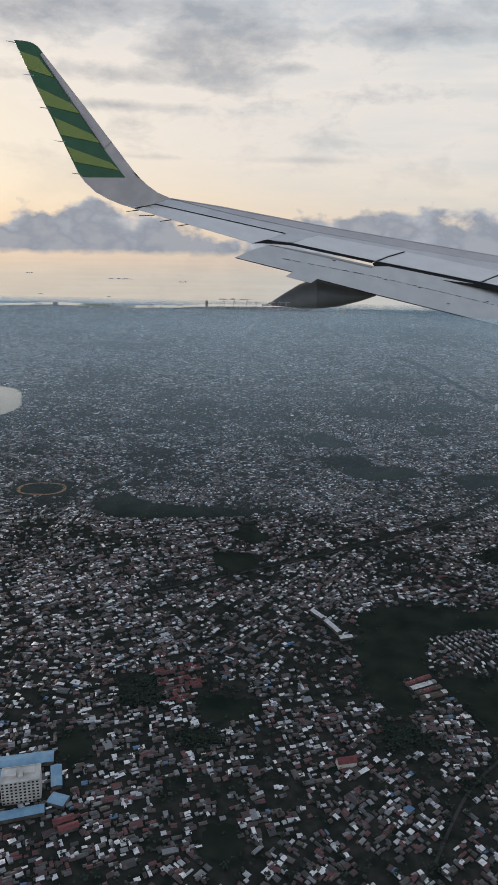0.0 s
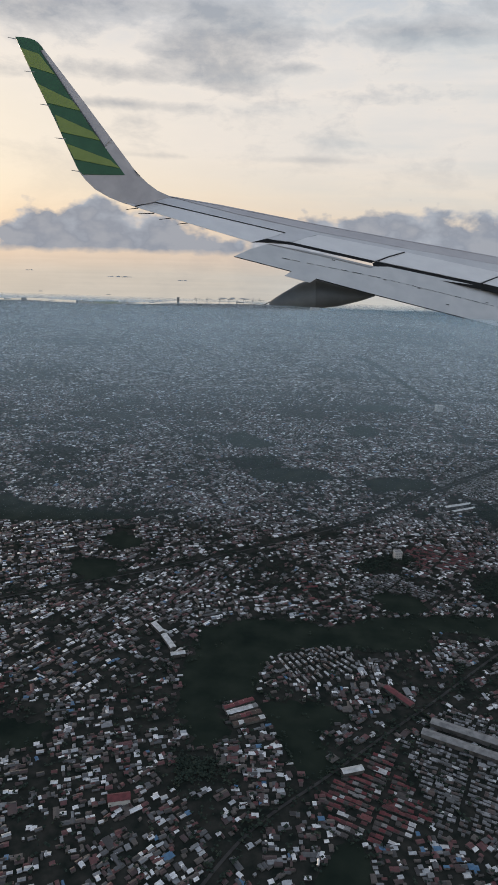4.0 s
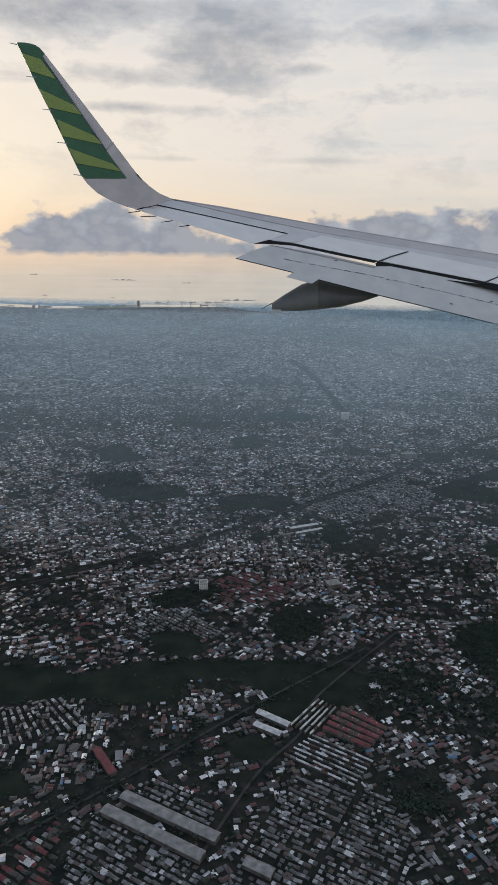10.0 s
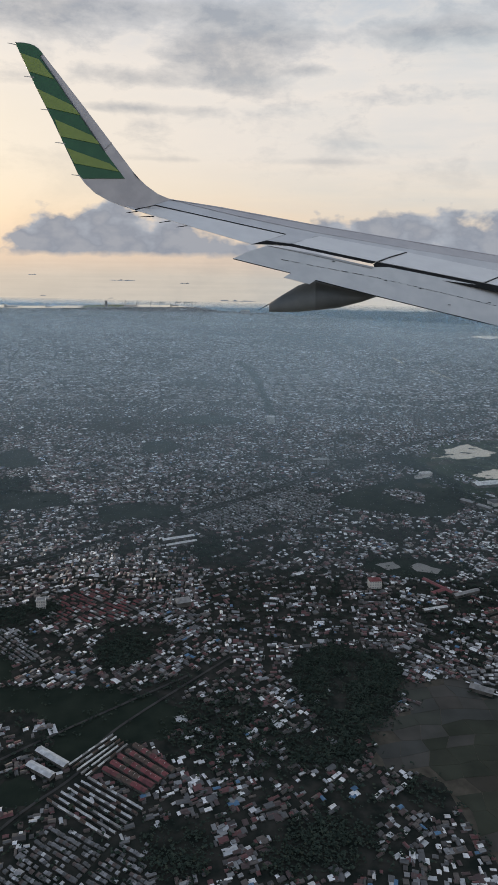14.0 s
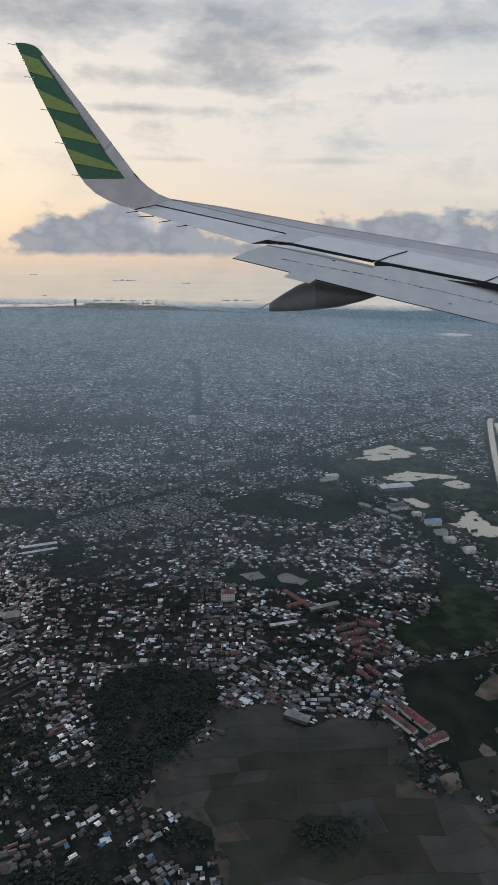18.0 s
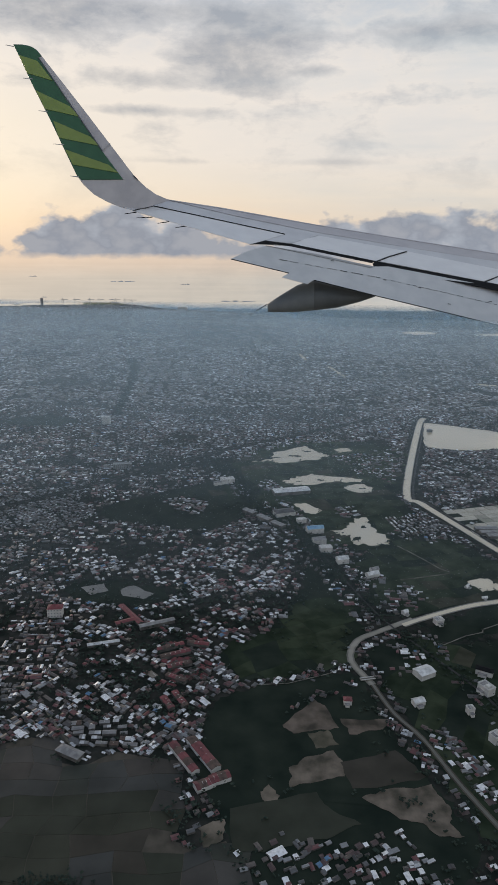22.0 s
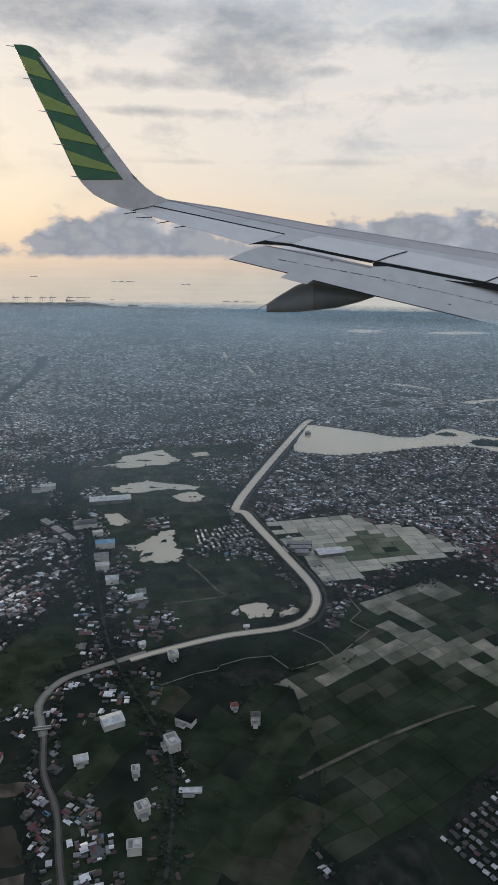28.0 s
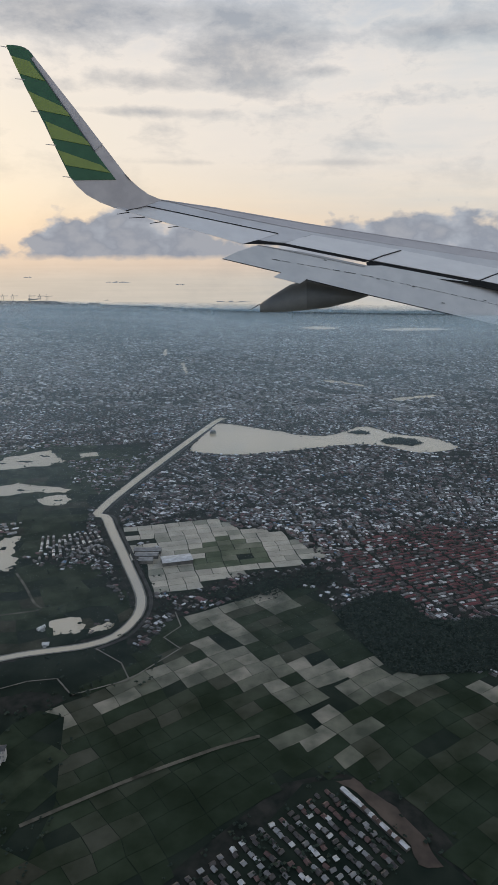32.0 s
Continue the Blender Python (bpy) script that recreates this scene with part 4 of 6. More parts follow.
def lots():
    """House lots: districts of streets, each with its own direction."""
    rng = np.random.default_rng(5)
    seeds = np.column_stack([rng.uniform(-320, 560, 860), -15 + 660 * rng.random(860) ** 1.35])
    out = []
    for i, (sx, sy) in enumerate(seeds):
        ang = math.sin(sx * 0.013 + sy * 0.007) * 0.8 + rng.normal(0, 0.42)
        big = 1.0 if sy < 290 else 1.45
        px, py = rng.uniform(0.62, 0.86) * big, rng.uniform(0.76, 1.03) * big
        u, v = np.meshgrid(np.arange(-42, 42, px), np.arange(-42, 42, py))
        u, v = u.ravel(), v.ravel()
        r = np.round(v / py).astype(int)
        keep = ((r % 5 != 0) | (rng.random(len(r)) < 0.35)) & (np.round(u / px).astype(int) % 19 != 0)
        u, v, r = u[keep], v[keep], r[keep]
        u = u + rng.normal(0, 0.17 * big, len(u))
        v = v + rng.normal(0, 0.15 * big, len(u))
        x, y = sx + u * math.cos(ang) - v * math.sin(ang), sy + u * math.sin(ang) + v * math.cos(ang)
        ok = in_sight(x, y)
        x, y = x[ok], y[ok]
        if not len(x):
            continue
        d = (x[:, None] - seeds[None, :, 0]) ** 2 + (y[:, None] - seeds[None, :, 1]) ** 2
        mine = d.argmin(1) == i
        x, y = x[mine], y[mine]
        gap = rng.random(len(x)) > np.where(y < 115, 0.27, 0.09) + 0.8 * clump(x, y)
        x, y = x[gap], y[gap]
        out.append(np.column_stack([x, y, np.full(len(x), ang) + rng.normal(0, 0.09, len(x)) + (rng.random(len(x)) < 0.3) * math.pi / 2]))
    p = np.concatenate(out)
    # lean-tos and annexes crowd in beside the nearer houses
    q = p[(p[:, 1] < 230) & (rng.random(len(p)) < 0.5)]
    turn = rng.uniform(0, 2 * math.pi, len(q))
    q = q + np.column_stack([0.55 * np.cos(turn), 0.55 * np.sin(turn), np.zeros(len(q))])
    p = np.concatenate([p, q])
    under = p[:, 1] < 50 + 0.28 * np.maximum(0, p[:, 0])      # straight below the flight: looser
    p = p[~under | (rng.random(len(p)) < 0.45)]
    return p[free(p[:, 0], p[:, 1])]


def flats(name, p, rng, materials, w=(0.6, 1.1), l=(0.8, 1.6), h=(0.2, 0.5)):
    """Many plain far houses with low mono-pitch roofs in one mesh."""
    n = len(p)
    W, Ln, Hh = (rng.uniform(*r, n) for r in (w, l, h))
    ca, sa = np.cos(p[:, 2]), np.sin(p[:, 2])
    V = np.zeros((n, 8, 3))
    for k, (u, v, z) in enumerate([(-1, -1, 0), (1, -1, 0), (1, 1, 0), (-1, 1, 0), (-1, -1, 1), (1, -1, 1), (1, 1, 1), (-1, 1, 1)]):
        a, b = u * Ln / 2, v * W / 2
        V[:, k, 0], V[:, k, 1] = p[:, 0] + a * ca - b * sa, p[:, 1] + a * sa + b * ca
        V[:, k, 2] = Hh * (1 + 0.12 * v) if z else -0.02
    F = np.array([(0, 1, 5, 4), (1, 2, 6, 5), (2, 3, 7, 6), (3, 0, 4, 7), (4, 5, 6, 7)])
    quads = (F[None] + np.arange(n)[:, None, None] * 8).reshape(-1, 4)
    return raw(name, V.reshape(-1, 3).tolist(), quads.tolist(), materials, np.tile([0, 0, 0, 0, 1], n))


def gables(name, p, rng, materials, w=(0.26, 0.68), l=(0.36, 0.98), h=(0.09, 0.25), rise=(0.03, 0.12)):
    """Many small gabled houses in one mesh."""
    n = len(p)
    W, Ln, Hh, R = (rng.uniform(*r, n) for r in (w, l, h, rise))
    big = rng.random(n) < 0.04
    W, Ln = np.where(big, W * 1.7, W), np.where(big, Ln * 1.9, Ln)
    ca, sa = np.cos(p[:, 2]), np.sin(p[:, 2])
    V = np.zeros((n, 10, 3))
    for k, (u, v, z) in enumerate([(-1, -1, 0), (1, -1, 0), (1, 1, 0), (-1, 1, 0), (-1, -1, 1), (1, -1, 1), (1, 1, 1), (-1, 1, 1), (-1, 0, 2), (1, 0, 2)]):
        e = 1.08 if z == 1 else 1.0
        a, b = u * Ln / 2 * e, v * W / 2 * e
        V[:, k, 0], V[:, k, 1] = p[:, 0] + a * ca - b * sa, p[:, 1] + a * sa + b * ca
        V[:, k, 2] = (0.0, Hh, Hh + R)[z] if z else -0.02
    F = np.array([(0, 1, 5, 4), (1, 2, 6, 5), (2, 3, 7, 6), (3, 0, 4, 7), (4, 5, 9, 8), (6, 7, 8, 9)])
    T = np.array([(5, 6, 9), (7, 4, 8)])
    off = np.arange(n)[:, None, None] * 10
    quads, tris = (F[None] + off).reshape(-1, 4), (T[None] + off).reshape(-1, 3)
    index = np.concatenate([np.tile([0, 0, 0, 0, 1, 1], n), np.zeros(len(tris), int)])
    return raw(name, V.reshape(-1, 3).tolist(), quads.tolist() + tris.tolist(), materials, index)


rng = np.random.default_rng(11)
LOTS = lots()


# ------------------------------------------------------------------ trees
def crowns(name, p, rng, size=(0.35, 0.8), blobs=5):
    """Trees as clumps of small uneven leaf masses on short stems."""
    n = len(p) * blobs
    base = np.repeat(p, blobs, 0)
    s = np.repeat(rng.uniform(*size, len(p)), blobs)
    c = base[:, :2] + rng.normal(0, 0.42, (n, 2)) * s[:, None]
    z = s * rng.uniform(0.5, 1.3, n)
    r = s * rng.uniform(0.32, 0.62, n)
    dirs = np.array([(1, 0, 0), (0, 1, 0), (-1, 0, 0), (0, -1, 0), (0, 0, 0.5), (0, 0, -0.8)])
    V = np.column_stack([c, z])[:, None, :] + dirs[None] * r[:, None, None] * rng.uniform(0.65, 1.25, (n, 6, 1))
    F = np.array([(0, 1, 4), (1, 2, 4), (2, 3, 4), (3, 0, 4), (1, 0, 5), (2, 1, 5), (3, 2, 5), (0, 3, 5)])
    faces = (F[None] + np.arange(n)[:, None, None] * 6).reshape(-1, 3)
    return raw(name, V.reshape(-1, 3).tolist(), faces.tolist(), [M_LEAF])


def scatter(n, poly=None, box=(-300, 52, 520, 640)):
    if poly:
        xs, ys = [q[0] for q in poly], [q[1] for q in poly]
        box = (min(xs), min(ys), max(xs), max(ys))
    p = np.column_stack([rng.uniform(box[0], box[2], n), rng.uniform(box[1], box[3], n)])
    return p[inside(poly, p[:, 0], p[:, 1])] if poly else p[in_sight(p[:, 0], p[:, 1])]


# ------------------------------------------------------------------ single buildings
def box(bm, x0, x1, y0, y1, z0, z1):
    v = [bm.verts.new(p) for p in ((x0, y0, z0), (x1, y0, z0), (x1, y1, z0), (x0, y1, z0), (x0, y0, z1), (x1, y0, z1), (x1, y1, z1), (x0, y1, z1))]
    for q in ((3, 2, 1, 0), (4, 5, 6, 7), (0, 1, 5, 4), (1, 2, 6, 5), (2, 3, 7, 6), (3, 0, 4, 7)):
        bm.faces.new([v[i] for i in q])


def gable_roof(bm, l, w, h, rise, over=0.06, t=0.03):
    """Two roof slopes with eaves, ridge along x."""
    x, y = l / 2 + over, w / 2 + over
    drop = rise * over / (w / 2)
    lo = [bm.verts.new(p) for p in ((-x, -y, h - drop), (x, -y, h - drop), (x, 0, h + rise), (-x, 0, h + rise), (x, y, h - drop), (-x, y, h - drop))]
    hi = [bm.verts.new((v.co.x, v.co.y, v.co.z + t)) for v in lo]
    for q in ((0, 1, 2, 3), (3, 2, 4, 5)):
        bm.faces.new([hi[i] for i in q])
        bm.faces.new([lo[i] for i in q[::-1]])
    for i, j in ((0, 1), (1, 2), (2, 4), (4, 5), (5, 3), (3, 0)):
        bm.faces.new((lo[i], lo[j], hi[j], hi[i]))


def hip_roof(bm, l, w, h, rise, over=0.08):
    x, y, r = l / 2 + over, w / 2 + over, max(0.05, (l - w) / 2)
    e = [bm.verts.new(p) for p in ((-x, -y, h), (x, -y, h), (x, y, h), (-x, y, h))]
    a, b = bm.verts.new((-r, 0, h + rise)), bm.verts.new((r, 0, h + rise))
    for q in ((e[0], e[1], b, a), (e[1], e[2], b), (e[2], e[3], a, b), (e[3], e[0], a), (e[3], e[2], e[1], e[0])):
        bm.faces.new(q)


def building(name, at, angle, l, w, h, label, category="building", roof="gable", rise=0.3, wall=None, cover=None, storeys=0, bays=0, group=""):
    """A building with walls, roof and, where they show, rows of windows."""
    ob = tagged(new(name), label, category, group)
    ob.matrix_basis = pose(at[0], at[1], 0, 0, 0, angle)
    wall, cover = wall or M_WALL, cover or M_GREYROOF
    bm = bmesh.new()
    box(bm, -l / 2, l / 2, -w / 2, w / 2, -0.02, h)
    if roof == "gable":
        for s in (-1, 1):
            v = [bm.verts.new(p) for p in ((s * l / 2, -w / 2, h), (s * l / 2, w / 2, h), (s * l / 2, 0, h + rise))]
            bm.faces.new(v)
    part("wall", bm, wall, ob)
    bm = bmesh.new()
    if roof == "gable":
        gable_roof(bm, l, w, h, rise)
    elif roof == "hip":
        hip_roof(bm, l, w, h, rise)
    else:
        box(bm, -l / 2 + 0.05, l / 2 - 0.05, -w / 2 + 0.05, w / 2 - 0.05, h, h + 0.03)
    part("roof", bm, cover, ob)
    if roof == "flat":
        for s in (-1, 1):
            bm = bmesh.new()
            box(bm, -l / 2, l / 2, s * w / 2 - 0.05, s * w / 2 + 0.05, h, h + 0.14)
            part("parapet", bm, wall, ob)
            bm = bmesh.new()
            box(bm, s * l / 2 - 0.05, s * l / 2 + 0.05, -w / 2 + 0.05, w / 2 - 0.05, h, h + 0.14)
            part("parapet", bm, wall, ob)
    for k in range(storeys):
        z0, z1 = h * (k + 0.32) / storeys, h * (k + 0.78) / storeys
        for i in range(bays):
            x0, x1 = -l / 2 + l * (i + 0.2) / bays, -l / 2 + l * (i + 0.72) / bays
            bm = bmesh.new()
            box(bm, x0, x1, -w / 2 - 0.012, -w / 2 + 0.01, z0, z1)
            part("window", bm, M_GLASS if at[1] < 130 and storeys > 3 else M_PANE, ob)
    c, s = math.cos(radians(angle)), math.sin(radians(angle))
    l, w = l + 0.5, w + 0.5
    CLEAR.append([(at[0] + a * l / 2 * c - b * w / 2 * s, at[1] + a * l / 2 * s + b * w / 2 * c) for a, b in ((-1, -1), (1, -1), (1, 1), (-1, 1))])
    return ob


M_RUST = surface("rusted_sheet", (0.05, 0.034, 0.03), (0.11, 0.075, 0.06), 2.0, 0.8)


def row(name, p, q, w, h, label, cover, wall=None, rise=0.14, units=0, group="", category="row house"):
    """A terrace or long shed from p to q; units: fins of the party walls over its roof."""
    l = math.hypot(q[0] - p[0], q[1] - p[1])
    ang = math.degrees(math.atan2(q[1] - p[1], q[0] - p[0]))
    ob = building(name, ((p[0] + q[0]) / 2, (p[1] + q[1]) / 2), ang, l, w, h, label, category, "gable", rise, wall, cover, group=group)
    if units:
        for child in list(ob.children):
            if child.name.startswith("roof"):
                bpy.data.objects.remove(child)
        rnd = random.Random(round(p[0] * 31 + p[1] * 17))
        for i in range(units):
            n = l / units
            bm = bmesh.new()
            gable_roof(bm, n, w * rnd.uniform(0.92, 1.12), h + rnd.uniform(-0.03, 0.04), rise * rnd.uniform(0.8, 1.2), over=0.015)
            bmesh.ops.translate(bm, verts=bm.verts[:], vec=(-l / 2 + n * (i + 0.5), 0, 0))
            other = rnd.choice((M_GREYROOF, M_RUST)) if cover is M_ZINC else M_RUST if cover is M_RED_OBJ else rnd.choice((M_ZINC, M_RUST))
            part("roof", bm, cover if rnd.random() < 0.58 else other, ob)
    for i in range(1, units):
        x = -l / 2 + l * i / units
        bm = bmesh.new()
        v = [bm.verts.new((x + d, y, z)) for d in (-0.02, 0.02) for y, z in ((-w / 2, h - 0.03), (w / 2, h - 0.03), (0, h + rise + 0.07))]
        bm.faces.new(v[:3]), bm.faces.new(v[3:])
        for a, b in ((0, 1), (1, 2), (2, 0)):
            bm.faces.new((v[a], v[b], v[b + 3], v[a + 3]))
        part("party_wall", bm, M_WHITE, ob)
    return ob


def lerp(a, b, t):
    return (a[0] + (b[0] - a[0]) * t, a[1] + (b[1] - a[1]) * t)


# hospital block with its low blue wings
hosp = building("hospital", (-26.6, 69.8), 12, 4.6, 2.6, 3.2, "pale grey hospital block with rows of windows", "hospital", "flat", wall=M_WHITE, cover=M_WHITE, storeys=7, bays=9)
for x0, x1, y0, y1 in ((-1.9, -0.5, -0.5, 0.7), (0.4, 1.7, -0.3, 0.5), (-0.2, 0.3, -0.8, 0.2)):
    bm = bmesh.new()
    box(bm, x0, x1, y0, y1, 3.23, 3.6)
    part("roof_plant_room", bm, M_WHITE, hosp)
for p, q, w in (((-31.5, 74.5), (-24.4, 76.0), 2.0), ((-23.6, 74.3), (-22.6, 70.8), 1.3), ((-22.9, 69.0), (-20.8, 68.4), 1.6), ((-28.4, 65.8), (-23.2, 67.3), 1.3), ((-30.6, 73.2), (-30.0, 66.0), 1.4)):
    row("hospital_wing", p, q, w, 0.6, "low hospital wing with a faded blue sheet roof", M_BLUE, rise=0.12, group="hospital wings", category="building")
row("red_hall", (-21.6, 65.3), (-19.4, 66.3), 0.9, 0.5, "small hall with a bright red sheet roof", M_RED_OBJ, category="hall")
row("red_hall", (-20.7, 64.3), (-18.6, 65.2), 0.9, 0.5, "small hall with a bright red sheet roof", M_RED_OBJ, category="hall")
# sheds and terraces near the main road
for p, q in (((53.9, 89.3), (66.1, 83.1)), ((55.7, 91.5), (67.6, 85.6))):
    row("long_shed", p, q, 1.35, 0.7, "long market shed with a weathered grey roof", M_GREYROOF, rise=0.16, group="market sheds", category="shed")
for i in range(5):
    a, b = lerp((76.6, 105.2), (79.2, 103.4), i / 4), lerp((81.0, 111.0), (83.3, 109.2), i / 4)
    row("white_terrace", a, b, 0.26, 0.3, "row of small houses with a bright zinc roof", M_ZINC, units=7, group="white terraces")
for i in range(5):
    a, b = lerp((81.2, 104.8), (84.4, 109.4), i / 4.2), lerp((87.2, 101.2), (90.2, 105.0), i / 4.2)
    row("red_terrace", a, b, 0.75, 0.4, "row of small houses with a red tiled roof", M_RED_OBJ, units=9, group="red terraces")
for i in range(7):
    a, b = lerp((79.6, 103.2), (75.6, 99.6), i / 6), lerp((87.2, 98.6), (84.2, 94.4), i / 6)
    row("white_terrace", a, b, 0.28, 0.3, "row of small houses with a bright zinc roof", M_ZINC, units=11, group="white terraces")
for p, q in (((72.0, 107.6), (76.4, 104.9)), ((71.6, 105.0), (75.2, 103.0))):
    row("white_shed", p, q, 1.0, 0.6, "white-roofed warehouse beside the terraces", M_ZINC, group="warehouses", category="warehouse")
for i in range(4):
    a, b = lerp((26.4, 93.2), (27.8, 89.8), i / 3), lerp((30.6, 95.4), (32.2, 91.6), i / 3)
    row("red_terrace", a, b, 0.85, 0.4, "row of houses with red and white roofs in a dark field", M_RED_OBJ if i % 2 == 0 else M_ZINC, units=6, group="field terraces")
building("school_hall", (14.6, 76.0), 12, 2.6, 1.2, 0.8, "hall with a white front and dark red roof", "hall", wall=M_WHITE, cover=M_RED_OBJ, rise=0.4)
row("red_hall", (50.7, 99.2), (53.8, 95.0), 1.0, 0.5, "long hall with a red sheet roof", M_RED_OBJ, category="hall")
building("domed_hall", (86.5, 146.0), 20, 2.6, 2.0, 0.9, "grey hall with a hipped roof", "hall", "hip", 0.5)
building("green_block", (61.2, 143.5), 10, 1.6, 1.3, 1.6, "pale green flat-roofed block", "building", "flat", wall=M_WHITE, storeys=3, bays=4)
# red barns at the paddies
for p, q, w in (((146.4, 125.4), (149.8, 120.8), 1.1), ((148.6, 126.4), (152.2, 121.4), 1.3), ((150.0, 118.4), (152.0, 119.6), 1.3), ((151.6, 119.6), (153.8, 120.6), 1.3)):
    row("red_barn", p, q, w, 0.55, "long red-roofed barn at the edge of the paddies", M_RED_OBJ, wall=M_WHITE, rise=0.2, units=5, group="red barns", category="barn")
# villas and blocks along the country road
for x, y, a, l, w, h, rf, cov, st in (
        (180.7, 141.6, 30, 2.6, 2.0, 0.9, "gable", M_ZINC, 0), (188.6, 138.1, -60, 2.0, 1.4, 1.2, "flat", M_WHITE, 2), (189.6, 142.4, -25, 2.4, 1.2, 0.9, "hip", M_DARK, 2),
        (198.2, 142.8, 8, 1.1, 0.9, 1.5, "hip", M_DARKROOF, 3), (178.6, 135.1, 20, 1.6, 1.1, 0.7, "gable", M_ZINC, 0), (185.2, 133.6, 15, 0.9, 0.9, 0.9, "flat", M_WHITE, 2),
        (187.0, 128.3, 30, 1.4, 1.2, 1.1, "flat", M_ZINC, 2), (187.1, 123.6, 12, 1.4, 1.1, 1.0, "flat", M_WHITE, 2), (191.6, 131.5, 5, 2.4, 0.7, 0.35, "gable", M_ZINC, 0),
        (195.4, 145.6, 20, 0.9, 0.8, 0.6, "hip", M_RED_OBJ, 0), (169.0, 134.8, 0, 1.1, 0.9, 0.7, "hip", M_RED_OBJ, 0), (181.0, 158.6, 35, 1.0, 0.8, 0.6, "gable", M_ZINC, 0),
        (196.0, 164.6, 10, 0.9, 0.4, 0.3, "gable", M_ZINC, 0), (194.0, 168.6, 50, 1.2, 0.5, 0.3, "gable", M_ZINC, 0), (186.0, 156.0, 20, 1.4, 1.2, 0.8, "flat", M_WHITE, 2)):
    ob = building("villa", (x, y), a, l, w, h, "pale country house standing alone among dark fields" if rf != "flat" else "white flat-roofed block among dark fields", "house", rf, 0.25, M_WHITE, cov, st if h > 1.3 else 0, 4, group="country houses")
    s = 1 if int(x * 10) % 2 else -1
    bm = bmesh.new()
    box(bm, -l * 0.32, l * 0.18, min(s * w * 0.5, s * (w * 0.5 + 0.5)), max(s * w * 0.5, s * (w * 0.5 + 0.5)), -0.02, h * 0.55)
    part("annex", bm, M_WHITE, ob)
    bm = bmesh.new()
    box(bm, -l * 0.35, l * 0.21, min(s * w * 0.5, s * (w * 0.5 + 0.55)), max(s * w * 0.5, s * (w * 0.5 + 0.55)), h * 0.55, h * 0.55 + 0.04)
    part("annex_roof", bm, M_GREYROOF, ob)
    if rf == "flat":
        bm = bmesh.new()
        box(bm, l * 0.05, l * 0.36, -w * 0.3, w * 0.18, h + 0.03, h + 0.36)
        part("stair_house", bm, M_WHITE, ob)
        bm = bmesh.new()
        box(bm, -l * 0.4, -l * 0.1, -w * 0.36, w * 0.36, h + 0.03, h + 0.09)
        part("terrace_canopy", bm, M_GREYROOF, ob)
building("pump_house", (209.2, 272.6), 20, 1.6, 1.0, 0.8, "small dark-roofed pump house at the mouth of the canal", "pump house", "hip", 0.4, M_WALL, M_GREYROOF)
bridge = tagged(new("river_bridge"), "small grey concrete bridge over the river", "bridge")
bridge.matrix_basis = pose(172.4, 140.2, 0.1, 0, 0, 14)
bm = bmesh.new()
box(bm, -1.1, 1.1, -0.25, 0.25, 0.0, 0.1)
part("deck", bm, M_PATH, bridge)
for s in (-0.25, 0.25):
    bm = bmesh.new()
    box(bm, -1.1, 1.1, s - 0.03, s + 0.03, 0.1, 0.2)
    part("railing", bm, M_WHITE, bridge)
row("white_shed", (208.0, 190.4), (213.0, 192.0), 2.6, 0.7, "white-roofed warehouse on the flooded fields", M_ZINC, group="warehouses", category="warehouse")
for p, q in (((202.4, 194.4), (207.2, 194.6)), ((203.0, 192.4), (207.0, 192.8)), ((204.0, 190.6), (206.4, 190.8))):
    row("factory_hall", p, q, 1.4, 0.7, "grey factory hall beside the canal", M_GREYROOF, group="factory halls", category="factory")
row("white_shed", (137.4, 151.4), (142.6, 154.0), 0.9, 0.6, "long pale shed among houses", M_GREYROOF, group="warehouses", category="warehouse")
row("white_shed", (79.0, 172.2), (85.6, 175.2), 1.0, 0.6, "long bright shed among houses", M_ZINC, group="warehouses", category="warehouse")
row("white_shed", (80.2, 169.6), (86.4, 172.6), 0.8, 0.6, "long bright shed among houses", M_ZINC, group="warehouses", category="warehouse")
building("hotel_tower", (103.3, 274.0), 4, 2.7, 1.8, 2.4, "pale hotel tower over the low city", "hotel", "flat", wall=M_WHITE, cover=M_WHITE, storeys=7, bays=7)
building("office_block", (118.0, 230.0), 10, 5.0, 2.2, 1.2, "grey office block among houses", "office block", "flat", wall=M_WALL, storeys=4, bays=10)
building("coast_hotel", (84.0, 622.0), 2, 8.0, 4.0, 2.6, "large pale hotel on the shore", "hotel", "flat", wall=M_WHITE, cover=M_WHITE, storeys=5, bays=12)
for x, y, h, l in ((-37.0, 640.0, 6.0, 3.0), (-170.0, 624.0, 3.0, 6.0), (-150.0, 610.0, 1.8, 5.0), (-120.0, 610.0, 3.5, 3.0), (140.0, 596.0, 2.0, 5.0), (64.0, 520.0, 6.0, 4.0),
                   (30.0, 470.0, 5.0, 4.0), (150.0, 430.0, 6.0, 3.5), (120.0, 350.0, 4.5, 4.0), (-40.0, 420.0, 5.0, 4.5), (-80.0, 500.0, 6.0, 5.0), (200.0, 470.0, 5.0, 4.0), (10.0, 560.0, 7.0, 4.5), (90.0, 590.0, 4.0, 5.0)):
    building("tower_block", (x, y), 8, l * 0.7, 2.2, h * (0.62 if y < 590 else 1.0), "pale tower block standing above the far city", "tower block", "flat", wall=M_TOWER, cover=M_TOWER, storeys=max(3, int(h)), bays=5, group="tower blocks")
row("red_hall", (133.0, 158.0), (137.4, 152.6), 0.9, 0.5, "long hall with a red sheet roof", M_RED_OBJ, category="hall")
row("red_hall", (133.4, 152.2), (136.2, 153.9), 0.9, 0.5, "long hall with a red sheet roof", M_RED_OBJ, category="hall")
